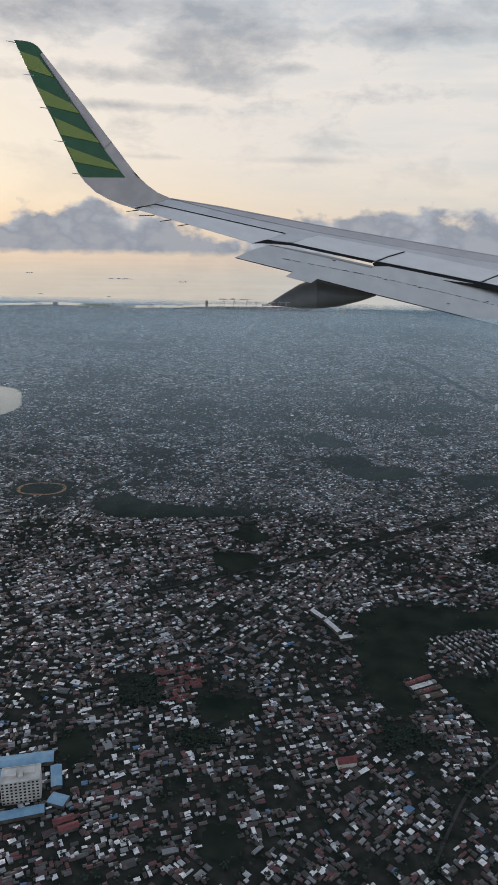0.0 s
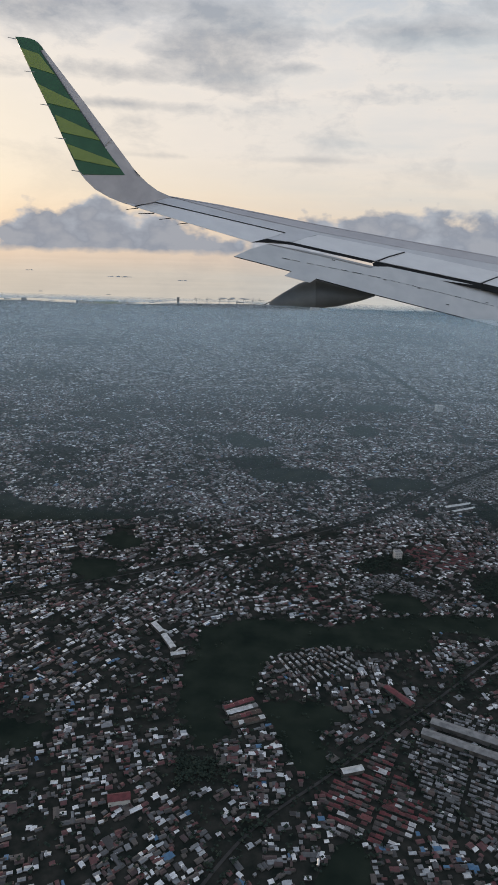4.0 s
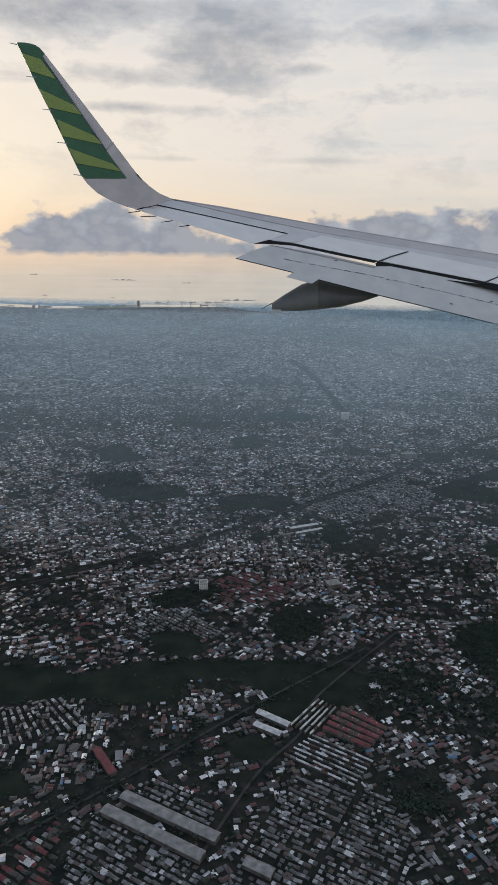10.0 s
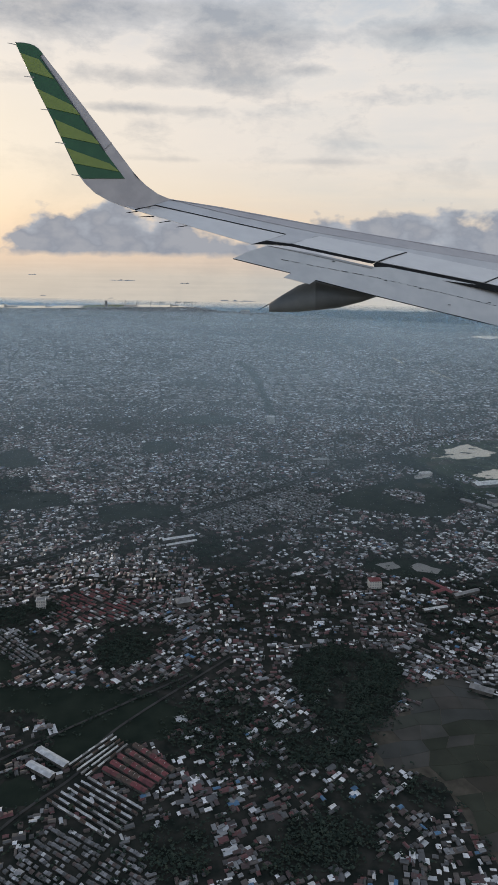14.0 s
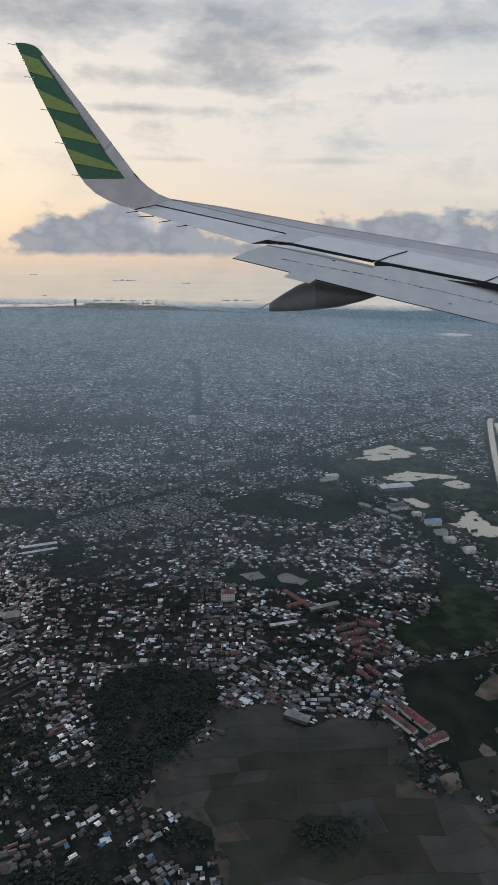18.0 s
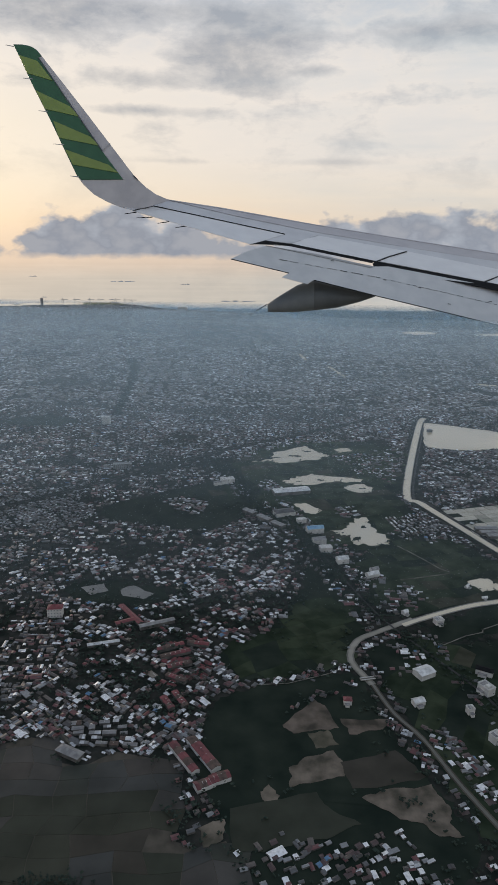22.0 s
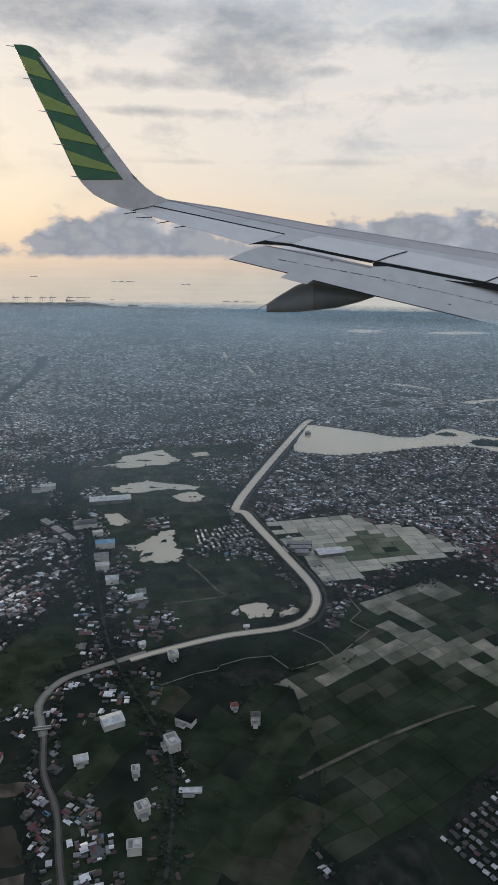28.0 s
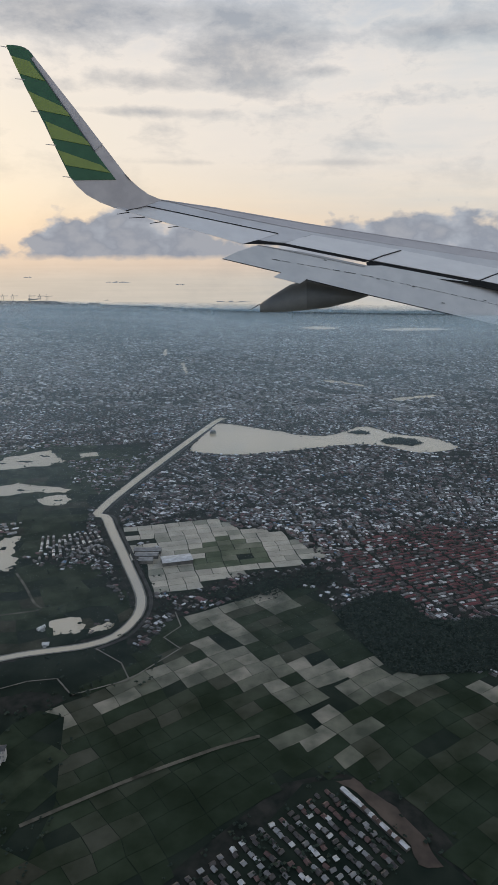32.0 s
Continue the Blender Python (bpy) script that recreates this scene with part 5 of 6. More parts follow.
row("white_shed", (130.4, 145.9), (135.0, 147.4), 0.7, 0.5, "long white-roofed shed among houses", M_ZINC, group="warehouses", category="warehouse")
building("apartment_house", (122.8, 154.8), 8, 2.4, 1.6, 1.6, "white apartment house with a dark red roof", "apartment house", "hip", 0.5, M_WHITE, M_RED_OBJ, 3, 5)
lanes = random.Random(5)
for i in range(5):
    for j in range(4):
        a, q = lerp((132.6, 128.4), (134.6, 125.2), i / 4), lerp((139.6, 129.4), (142.2, 125.0), i / 4)
        u0, u1 = (j + lanes.uniform(0.0, 0.3)) / 4, (j + lanes.uniform(0.6, 0.98)) / 4
        if lanes.random() < 0.8:
            row("grey_terrace", lerp(a, q, u0), lerp(a, q, u1), lanes.uniform(0.45, 0.75), lanes.uniform(0.28, 0.42), "row of houses with weathered grey roofs by the paddies", M_GREYROOF if lanes.random() < 0.6 else M_ZINC, units=2, group="grey terraces")
for p, q in (((141.2, 145.4), (145.0, 147.4)), ((142.0, 143.6), (146.2, 145.6)), ((145.6, 147.8), (149.0, 147.2)), ((143.4, 141.2), (146.8, 142.6)), ((143.6, 139.4), (146.6, 138.0)), ((145.2, 135.6), (147.2, 132.6)), ((143.8, 134.4), (145.4, 132.0))):
    row("red_terrace", p, q, 0.9, 0.45, "row of houses with a dark red tiled roof", M_RED_OBJ, units=6, group="red terraces")
building("school_hall", (134.2, 123.2), -25, 3.4, 1.3, 0.6, "grey hall at the end of a lane in the paddies", "hall", "hip", 0.4, M_WALL, M_GREYROOF)
for p, q in (((152.1, 201.6), (154.6, 199.2)), ((155.4, 198.2), (158.0, 195.6)), ((158.6, 194.8), (161.0, 192.4))):
    row("factory_hall", p, q, 1.4, 0.8, "grey factory hall beside the tree-lined road", M_GREYROOF, group="factory halls", category="factory")
row("white_shed", (158.7, 213.0), (167.4, 215.5), 3.0, 0.9, "large white-roofed warehouse between the ponds", M_ZINC, rise=0.2, group="warehouses", category="warehouse")
building("hall", (167.6, 191.1), 15, 3.6, 1.8, 1.2, "large hall with a pale blue sheet roof beside the pond", "building", "gable", 0.35, M_WHITE, M_BLUE)
building("hall", (168.2, 185.8), 15, 2.6, 1.8, 1.0, "grey hall beside the pond", "building", "gable", 0.35, M_WHITE, M_GREYROOF)
building("block", (169.3, 182.2), 15, 2.4, 1.6, 0.9, "white flat-roofed block beside the tree-lined road", "building", "flat", 0.35, M_WHITE, M_WHITE)
building("hall", (172.2, 177.3), 15, 2.2, 1.6, 1.0, "white-roofed hall at the end of the pond", "building", "gable", 0.35, M_WHITE, M_ZINC)
building("hall", (161.2, 200.4), 20, 4.6, 2.6, 1.0, "large dark-roofed hall beside the ponds", "building", "hip", 0.35, M_WHITE, M_DARKROOF)
building("block", (164.9, 196.1), 20, 2.0, 1.2, 0.9, "white flat-roofed block beside the tree-lined road", "building", "flat", 0.35, M_WHITE, M_WHITE)
building("institute", (147.0, 220.3), 20, 3.4, 1.8, 1.3, "white institute building at the edge of the marsh", "building", "hip", 0.35, M_WHITE, M_WHITE)
building("institute", (144.7, 218.7), 20, 2.0, 1.0, 0.8, "grey annex at the edge of the marsh", "building", "hip", 0.35, M_WHITE, M_GREYROOF)
building("house", (177.3, 171.8), 25, 2.4, 1.2, 0.7, "white-roofed house cluster in the meadow", "building", "gable", 0.35, M_WHITE, M_ZINC)
building("house", (177.9, 173.7), 25, 1.6, 1.0, 0.7, "grey-roofed house in the meadow", "building", "gable", 0.35, M_WHITE, M_GREYROOF)
row("white_shed", (41.9, 81.4), (44.6, 82.2), 0.9, 0.6, "small bright hall among red-roofed houses", M_ZINC, group="warehouses", category="warehouse")
row("long_shed", (70.8, 82.8), (73.8, 81.3), 1.2, 0.6, "long market shed with a weathered grey roof", M_GREYROOF, rise=0.16, group="market sheds", category="shed")
blocks = random.Random(21)
for i in range(11):
    for j in range(5):
        a, q = lerp((183.6, 199.4), (193.4, 203.0), (i + 0.5) / 11), lerp((186.0, 189.6), (198.6, 194.2), (i + 0.5) / 11)
        u0, u1 = (j + blocks.uniform(0.0, 0.25)) / 5, (j + blocks.uniform(0.6, 0.95)) / 5
        if blocks.random() < 0.84:
            row("white_terrace", lerp(a, q, u0), lerp(a, q, u1), blocks.uniform(0.34, 0.56), 0.3, "row of small houses with a bright zinc roof", M_ZINC if blocks.random() < 0.36 else M_GREYROOF, units=3, group="white terraces")
for i in range(10):
    for j in range(4):
        a, q = lerp((34.2, 106.0), (43.0, 110.1), (i + 0.5) / 10), lerp((37.4, 98.9), (49.3, 104.0), (i + 0.5) / 10)
        u0, u1 = (j + blocks.uniform(0.0, 0.22)) / 4, (j + blocks.uniform(0.66, 0.95)) / 4
        if blocks.random() < 0.85:
            row("grey_terrace", lerp(a, q, u0), lerp(a, q, u1), blocks.uniform(0.3, 0.5), 0.26, "row of small houses with a pale grey roof in the fields", M_ZINC if blocks.random() < 0.3 else M_GREYROOF, units=4, group="grey terraces")
for p, q in (((13.4, 114.6), (15.2, 112.0)), ((15.6, 111.2), (17.6, 107.4)), ((17.4, 105.6), (19.6, 106.2))):
    row("white_shed", p, q, 0.9, 0.6, "white-roofed warehouse at the edge of the dark field", M_ZINC, group="warehouses", category="warehouse")
# housing estate in the paddies
row("estate_terrace", (235.0, 140.4), (240.6, 133.2), 0.5, 0.34, "terrace of half-built houses with pale walls", M_ZINC, units=18, group="estate terraces")

tagged(sheet("ground_building_site", ragged([(234.4, 141.5), (235.8, 140.6), (238.6, 137.2), (240.9, 133.8), (241.2, 131.6), (243.4, 131.6), (242.2, 135.2), (239.6, 139), (236.4, 142)], 0.25, 9, 0), 0.093, M_SOIL), "bare brown soil of a building site beside the estate", "building site", kind="structure")

# running track
bm = bmesh.new()
ring = []
for i in range(48):
    q = 2 * math.pi * i / 48
    ring.append([bm.verts.new((-54.3 + r * 6.6 * math.copysign(abs(math.cos(q)) ** 0.7, math.cos(q)), 175.4 + r * 4.6 * math.sin(q), 0.05)) for r in (1.0, 0.86)])
for i in range(48):
    a, b = ring[i], ring[(i + 1) % 48]
    bm.faces.new((a[0], b[0], b[1], a[1]))
tagged(part("running_track", bm, M_ORANGE), "oval orange running track round a grass pitch", "running track", kind="structure")
TRACK = [(-62, 170), (-47, 170), (-46, 181), (-62, 181)]
tagged(sheet("ground_track", TRACK, 0.03, M_GRASS), "grass pitch inside the running track", "field", kind="structure")
CLEAR.append(TRACK)

# ships off the shore and cranes of the port
def ship(at, angle, l, label):
    ob = tagged(new("cargo_ship"), label, "ship", "ships off the port")
    ob.matrix_basis = pose(at[0], at[1], -0.05, 0, 0, angle)
    bm = bmesh.new()
    deck = [(-l / 2, -0.09 * l), (l * 0.36, -0.09 * l), (l / 2, 0), (l * 0.36, 0.09 * l), (-l / 2, 0.09 * l)]
    lo = [bm.verts.new((x * 0.94, y * 0.8, -0.3)) for x, y in deck]
    hi = [bm.verts.new((x, y, 0.06 * l)) for x, y in deck]
    bm.faces.new(hi), bm.faces.new(lo[::-1])
    for i in range(5):
        bm.faces.new((lo[i], lo[(i + 1) % 5], hi[(i + 1) % 5], hi[i]))
    part("hull", bm, M_STEEL, ob)
    bm = bmesh.new()
    box(bm, -l * 0.46, -l * 0.32, -0.07 * l, 0.07 * l, 0.06 * l, 0.17 * l)
    part("deckhouse", bm, M_WHITE, ob)
    bm = bmesh.new()
    box(bm, l * 0.08, l * 0.1, -0.01 * l, 0.01 * l, 0.06 * l, 0.18 * l)
    part("mast", bm, M_STEEL, ob)


for x, y, a, l in ((-118, 634, 4, 12), (-88, 642, -8, 6), (-150, 640, 10, 5), (-62, 650, 0, 5), (-190, 640, 5, 6), (18, 674, 3, 8)):
    ship((x, y), a, l, "dark cargo ship lying off the shore")
for x, y in ((-22, 649), (-12, 651), (0, 653), (8, 654), (22, 656), (30, 656), (36, 656)):
    ob = tagged(new("port_crane"), "grey lattice crane on the quay", "crane", "port cranes")
    ob.matrix_basis = pose(x, y, 0, 0, 0, 20)
    for s in (-0.7, 0.7):
        bm = bmesh.new()
        box(bm, s - 0.12, s + 0.12, -0.12, 0.12, 0, 4.2)
        part("leg", bm, M_STEEL, ob)
    bm = bmesh.new()
    box(bm, -1.6, 4.2, -0.15, 0.15, 4.2, 4.6)
    part("boom", bm, M_STEEL, ob)
    bm = bmesh.new()
    box(bm, -0.15, 0.15, -0.14, 0.14, 4.6, 6.0)
    part("mast", bm, M_STEEL, ob)

# low walls and tracks across the fields
for name, line, w in (("field_wall", [(185.3, 149.5), (189.5, 152.3), (192.5, 153.5), (192.8, 154.4), (196.3, 156.4), (199.9, 157.2), (202.7, 154.0), (209.2, 157.5), (207.4, 161.0), (203.2, 164.1)], 0.16),
                      ("field_track", [(203.4, 134.1), (211.8, 139.9), (218.4, 143.9), (222.5, 146.2), (226.3, 147.9)], 0.6),
                      ("field_wall", [(209.2, 157.5), (214.8, 164.8), (212.1, 167.4), (214.1, 170.5), (212.7, 174.4)], 0.16),
                      ("field_track", [(184.2, 185.3), (187.6, 180.4), (190.7, 175.5), (192.1, 173.9), (187.0, 172.0), (182.3, 170.5)], 0.5),
                      ("field_track", [(126.9, 133.8), (130.1, 129.3), (133.9, 124.8)], 0.45),
                      ("field_wall", [(156, 138.0), (161, 138.6), (167, 141.2), (170, 143.6)], 0.14)):
    tagged(ribbon(name, cornered(line) if w < 0.3 else line, w * 1.3 if w < 0.3 else w * 0.8, 0.115, M_PATH if w < 0.3 else M_TRACK, 0.6), "pale low wall between fields" if w < 0.3 else "pale gravel track across the fields", "wall" if w < 0.3 else "track", kind="structure")

# ------------------------------------------------------------------ the city's houses and trees
LOTS = lots()
RED_ZONES = [[(39, 79), (49, 88), (50, 82), (52, 75), (46.6, 70.9), (40, 72)], [(239, 197), (254, 210), (290, 206), (280, 182), (252, 178), (242, 184)], [(60, 144), (69, 151), (79.5, 146.5), (77, 140), (66.6, 138)],
             [(141, 148), (148, 150.4), (150, 140.6), (144.4, 136)], [(36, 128), (40, 133), (48, 126), (44, 122)], [(-14, 96), (-6, 98), (-4, 88), (-12, 88)]]
PALE_ZONES = [[(70.8, 87.7), (83.6, 98.6), (96, 88.5), (86, 76), (71, 76)], [(33, 107), (41, 113), (49, 112), (52, 105), (40, 102)], [(81, 189.5), (97.5, 208.6), (112, 218), (113, 206), (97, 178.6), (86, 183.6)], [(48, 130), (58, 138), (66, 128), (55, 123)],
              [(188, 200), (196, 203), (197, 194), (189, 190)]]
BRIGHT_ZONE = [(118, 185), (124, 190), (145, 190), (158, 181), (165, 166), (162, 154), (152, 152), (149, 141), (149, 132), (141.5, 124), (132, 132), (128, 150), (122, 168)]
# the houses nearest to the flight line are things of their own
lead = LOTS[:, 1] - (53 + 0.28 * np.maximum(0, LOTS[:, 0]))
lead = np.where(lead > 0, lead, 999)
single = np.zeros(len(LOTS), bool)
single[np.argsort(lead)[:130]] = True
kinds = []
for k, (l, w, h, rf) in enumerate(((0.8, 0.5, 0.30, "gable"), (0.62, 0.5, 0.34, "gable"), (0.95, 0.5, 0.26, "gable"), (0.65, 0.6, 0.32, "hip"), (0.75, 0.6, 0.42, "flat"))):
    ob = building("house", LOTS[single][k][:2], math.degrees(LOTS[single][k][2]), l, w, h, ("small house with a sheet-metal roof in a packed street", "narrow house with a pitched roof in a packed street", "long low house with a pitched roof among trees",
                  "square house with a hipped roof among trees", "two-storey flat-roofed house in a packed street")[k], "house", rf, 0.15, M_WALL, M_ROOF_OBJ, group="houses along the flight line")
    kinds.append(ob)
for i, (x, y, a) in enumerate(LOTS[single][5:]):
    copy_thing(kinds[i % 5], pose(x, y, 0, 0, 0, math.degrees(a)))
est = random.Random(8)
M_NEWROOF = surface("new_sheet_roofing", (0.75, 0.75, 0.75), (1, 1, 1), 3.0, 0.45, obj=[(0.0, (0.56, 0.57, 0.58)), (0.13, (0.25, 0.26, 0.27)), (0.32, (0.055, 0.05, 0.05)), (0.66, (0.10, 0.055, 0.05)), (0.82, (0.16, 0.16, 0.165))], shiny=0.4)
small = []
for i in range(18):
    a, b = lerp((233.2, 140.2), (217.4, 127.2), i / 17), lerp((240.0, 132.0), (226.0, 117.0), i / 17)
    turn = math.degrees(math.atan2(b[1] - a[1], b[0] - a[0]))
    for j in range(16):
        x, y = lerp(a, b, (j + 0.5) / 16 + est.uniform(-0.008, 0.008))
        x, y, at = x + est.uniform(-0.16, 0.16), y + est.uniform(-0.16, 0.16), turn + est.choice((0, 0, 180, 90)) + est.uniform(-7, 7)
        if len(small) < 3:
            k = len(small)
            small.append(building("estate_house", (x, y), at, (0.52, 0.42, 0.46)[k], (0.36, 0.36, 0.42)[k], (0.2, 0.24, 0.28)[k], "small new house in the estate amid the paddies", "house", ("gable", "hip", "gable")[k], 0.12, M_WALL, M_NEWROOF, group="estate houses"))
        elif est.random() < 0.95:
            copy_thing(small[est.choice((0, 0, 1, 2))], pose(x, y, 0, 0, 0, at))
rest = LOTS[~single]
TERRACED = [([(69.5, 85.2), (77.4, 96.0), (84.0, 93.6), (89, 94), (90, 86), (86, 77), (69.5, 74)], -28), ([(50.6, 88.6), (54, 88.6), (66.5, 82.2), (67, 75), (52, 72)], -27), ([(56, 92.6), (60, 95.6), (69.4, 88.4), (68.4, 86.6)], -27),
            ([(48, 130), (58, 138), (66, 128), (55, 123)], -38), ([(81, 189.5), (97.5, 208.6), (112, 218), (113, 206), (97, 178.6), (86, 183.6)], 38), ([(100, 196), (112, 205), (120, 198), (110, 186)], 35)]
REDSTREETS = [(RED_ZONES[0], -27), (RED_ZONES[1], 24), (RED_ZONES[2], -33)]


def streets(areas, along, across, fill=0.86):
    """Rows of house lots filling each area."""
    global rest
    ranks = []
    for poly, ang in areas:
        rest = rest[~inside(poly, rest[:, 0], rest[:, 1])]
        a = radians(ang)
        mx, my = sum(q[0] for q in poly) / len(poly), sum(q[1] for q in poly) / len(poly)
        u, v = np.meshgrid(np.arange(-30, 30, along), np.arange(-30, 30, across))
        u, v = u.ravel(), v.ravel()
        v = v + 0.13 * across * (np.round(v / across) % 2) + rng.normal(0, 0.04 * across, len(v))
        x, y = mx + u * math.cos(a) - v * math.sin(a), my + u * math.sin(a) + v * math.cos(a)
        ok = inside(poly, x, y) & (rng.random(len(x)) < fill) & (np.round(u / along).astype(int) % 17 != 0)
        ok[ok] = free(x[ok], y[ok])
        ranks.append(np.column_stack([x[ok], y[ok], np.full(ok.sum(), a) + rng.normal(0, 0.03, ok.sum())]))
    return np.concatenate(ranks)


RANKS = streets(TERRACED, 0.47, 0.74, 0.76)
tagged(gables("red_terraced_houses", streets(REDSTREETS, 0.72, 0.9, 0.84), rng, [M_WALL, M_RED], l=(0.62, 0.86), w=(0.42, 0.6)), "streets of small houses with red tiled roofs", "houses", kind="stuff")
tagged(gables("terraced_houses", RANKS, rng, [M_WALL, M_PALE], l=(0.38, 0.5), w=(0.34, 0.48)), "streets of small terraced houses with zinc and rusty roofs", "houses", kind="stuff")
zone = np.zeros(len(rest), int)
for poly in RED_ZONES:
    zone[inside(poly, rest[:, 0], rest[:, 1])] = 1
for poly in PALE_ZONES:
    zone[inside(poly, rest[:, 0], rest[:, 1])] = 2
zone[(zone == 0) & inside(BRIGHT_ZONE, rest[:, 0], rest[:, 1])] = 3
keep = (zone != 3) | (rng.random(len(rest)) < np.where(rest[:, 1] < 164, 0.95, 3.0) * np.clip(2.6 * patches(rest[:, 0], rest[:, 1], 3.2, 17) - 0.72, 0.12, 1))
rest, zone = rest[keep], zone[keep]
far = rest[:, 1] > 300
keep = ~far | (rng.random(len(rest)) < 0.84)
rest, zone, far = rest[keep], zone[keep], far[keep]
tagged(gables("houses", rest[~far & (zone == 0)], rng, [M_WALL, M_ROOF]), "dense small houses with zinc, rust-red and grey roofs", "houses", kind="stuff")
tagged(gables("red_roofed_houses", rest[~far & (zone == 1)], rng, [M_WALL, M_RED], l=(0.7, 1.3)), "estate of small houses with red tiled roofs", "houses", kind="stuff")
tagged(gables("zinc_roofed_houses", rest[~far & (zone == 2)], rng, [M_WALL, M_PALE], l=(0.5, 1.1), w=(0.28, 0.44)), "estate of small houses with pale zinc roofs", "houses", kind="stuff")
M_MIX = surface("bright_mixed_roofing", (0.72, 0.72, 0.72), (1, 1, 1), 3.0, 0.42, island=[(0.0, (0.80, 0.81, 0.82)), (0.17, (0.52, 0.53, 0.55)), (0.32, (0.26, 0.27, 0.28)), (0.48, (0.12, 0.12, 0.125)), (0.62, (0.13, 0.034, 0.036)), (0.78, (0.085, 0.05, 0.046)), (0.92, (0.18, 0.15, 0.12)), (0.97, (0.07, 0.17, 0.30))], shiny=0.55)
tagged(gables("town_houses", rest[~far & (zone == 3)], rng, [M_WALL, M_MIX], w=(0.36, 0.72), l=(0.45, 0.95), h=(0.12, 0.34)), "dense houses with white and rust-red roofs beside the meadows", "houses", kind="stuff")
tagged(flats("far_houses", rest[far], rng, [M_WALL, M_ROOF_FAR]), "far dense city houses with grey and pale roofs", "houses", kind="stuff")
CLEAR.clear()
t = np.concatenate([scatter(46000, box=(-300, -10, 520, 640)), scatter(74000, box=(-120, 45, 330, 240))])
t = t[rng.random(len(t)) < np.where(t[:, 1] < 115, 0.24, 0.10) + 0.95 * clump(t[:, 0], t[:, 1])]
thick = scatter(5200, BRIGHT_ZONE)
thick = thick[(thick[:, 1] < 166) & (patches(thick[:, 0], thick[:, 1], 3.2, 17) < 0.5)]
t = np.concatenate([t[(t[:, 1] < coast_y(t[:, 0]) - 3)], thick])
for poly in LAKES.values():
    t = t[~inside(rounded(poly), t[:, 0], t[:, 1])]
for poly in [PADDY_BROWN, PADDY_EAST, PADDY_PALE, *DRY_PLOTS, *DARK_PLOTS]:
    t = t[~inside(poly, t[:, 0], t[:, 1])]
for poly in FIELDS.values():
    t = t[~inside(poly, t[:, 0], t[:, 1]) | (rng.random(len(t)) < 0.75 * np.clip((patches(t[:, 0], t[:, 1], 5.0, 61) - 0.60) * 9, 0, 1)) | near_line(ROADS["road_2"], t[:, 0], t[:, 1], 1.6)]
t = t[~near_line(CANAL, t[:, 0], t[:, 1], 1.6) & ~near_line(RIVER, t[:, 0], t[:, 1], 1.2)]
tagged(crowns("trees", t, rng, (0.24, 0.5), blobs=3), "dark green trees and shrubs between the houses", "trees", kind="stuff")
tall = np.concatenate([scatter(int(13 * (max(q[0] for q in poly) - min(q[0] for q in poly)) * (max(q[1] for q in poly) - min(q[1] for q in poly))), poly) for poly in GROVES])
tall = tall[patches(tall[:, 0], tall[:, 1], 3.4, 5) > 0.42]
tagged(crowns("tall_trees", tall + rng.normal(0, 0.8, tall.shape), rng, (0.18, 0.38), 3), "clumps of tall dark green trees among the houses", "trees", kind="stuff")
tagged(crowns("woods", scatter(9000, WOODS), rng, (0.14, 0.32), 4), "dense dark green wood beside the paddies", "woods", kind="stuff")
def loosen(p, spread):
    return p + rng.normal(0, spread, p.shape)


grove = np.concatenate([loosen(scatter(1100, [(92, 120), (98, 121), (106, 114), (104, 108), (96, 104), (88, 112)]), 1.4), scatter(700, ISLETS[0]), scatter(160, ISLETS[1]), scatter(5000, FIELDS["tree_strip"])])
for line, n, spread in ((ROADS["road_2"], 600, 1.0), (ROADS["road_1"], 260, 0.8), (ROADS["road_3"], 420, 1.1), (RIVER, 200, 1.6), (CANAL, 160, 2.4), ([(150, 205), (158, 195), (168, 182)], 260, 1.4)):
    pts = np.array([tuple(p) for p in curve_points(line, 0.5)])
    grove = np.concatenate([grove, pts[rng.integers(0, len(pts), n)] + rng.normal(0, spread, (n, 2))])
for poly in list(FIELDS.values()) + [PADDY_EAST, PADDY_BROWN] + [[(q[0], q[1]) for q in lake] for lake in LAKES.values()]:
    for a, b in zip(poly, poly[1:] + poly[:1]):
        n = int(math.hypot(b[0] - a[0], b[1] - a[1]) * rng.uniform(0.1, 1.5))
        u = rng.random(n)[:, None]
        grove = np.concatenate([grove, np.array(a) * (1 - u) + np.array(b) * u + rng.normal(0, 0.5, (n, 2))])
grove = grove + rng.normal(0, 0.35, grove.shape)
for poly in LAKES.values():
    grove = grove[~inside(rounded(poly), grove[:, 0], grove[:, 1]) | (rng.random(len(grove)) < 0.3) | inside(ISLETS[0], grove[:, 0], grove[:, 1]) | inside(ISLETS[1], grove[:, 0], grove[:, 1])]
grove = grove[~near_line(CANAL, grove[:, 0], grove[:, 1], 1.2) & ~near_line(RIVER, grove[:, 0], grove[:, 1], 0.8)]
tagged(crowns("groves", grove, rng, (0.2, 0.42), 4), "dark groves of trees among the houses", "trees", kind="stuff")


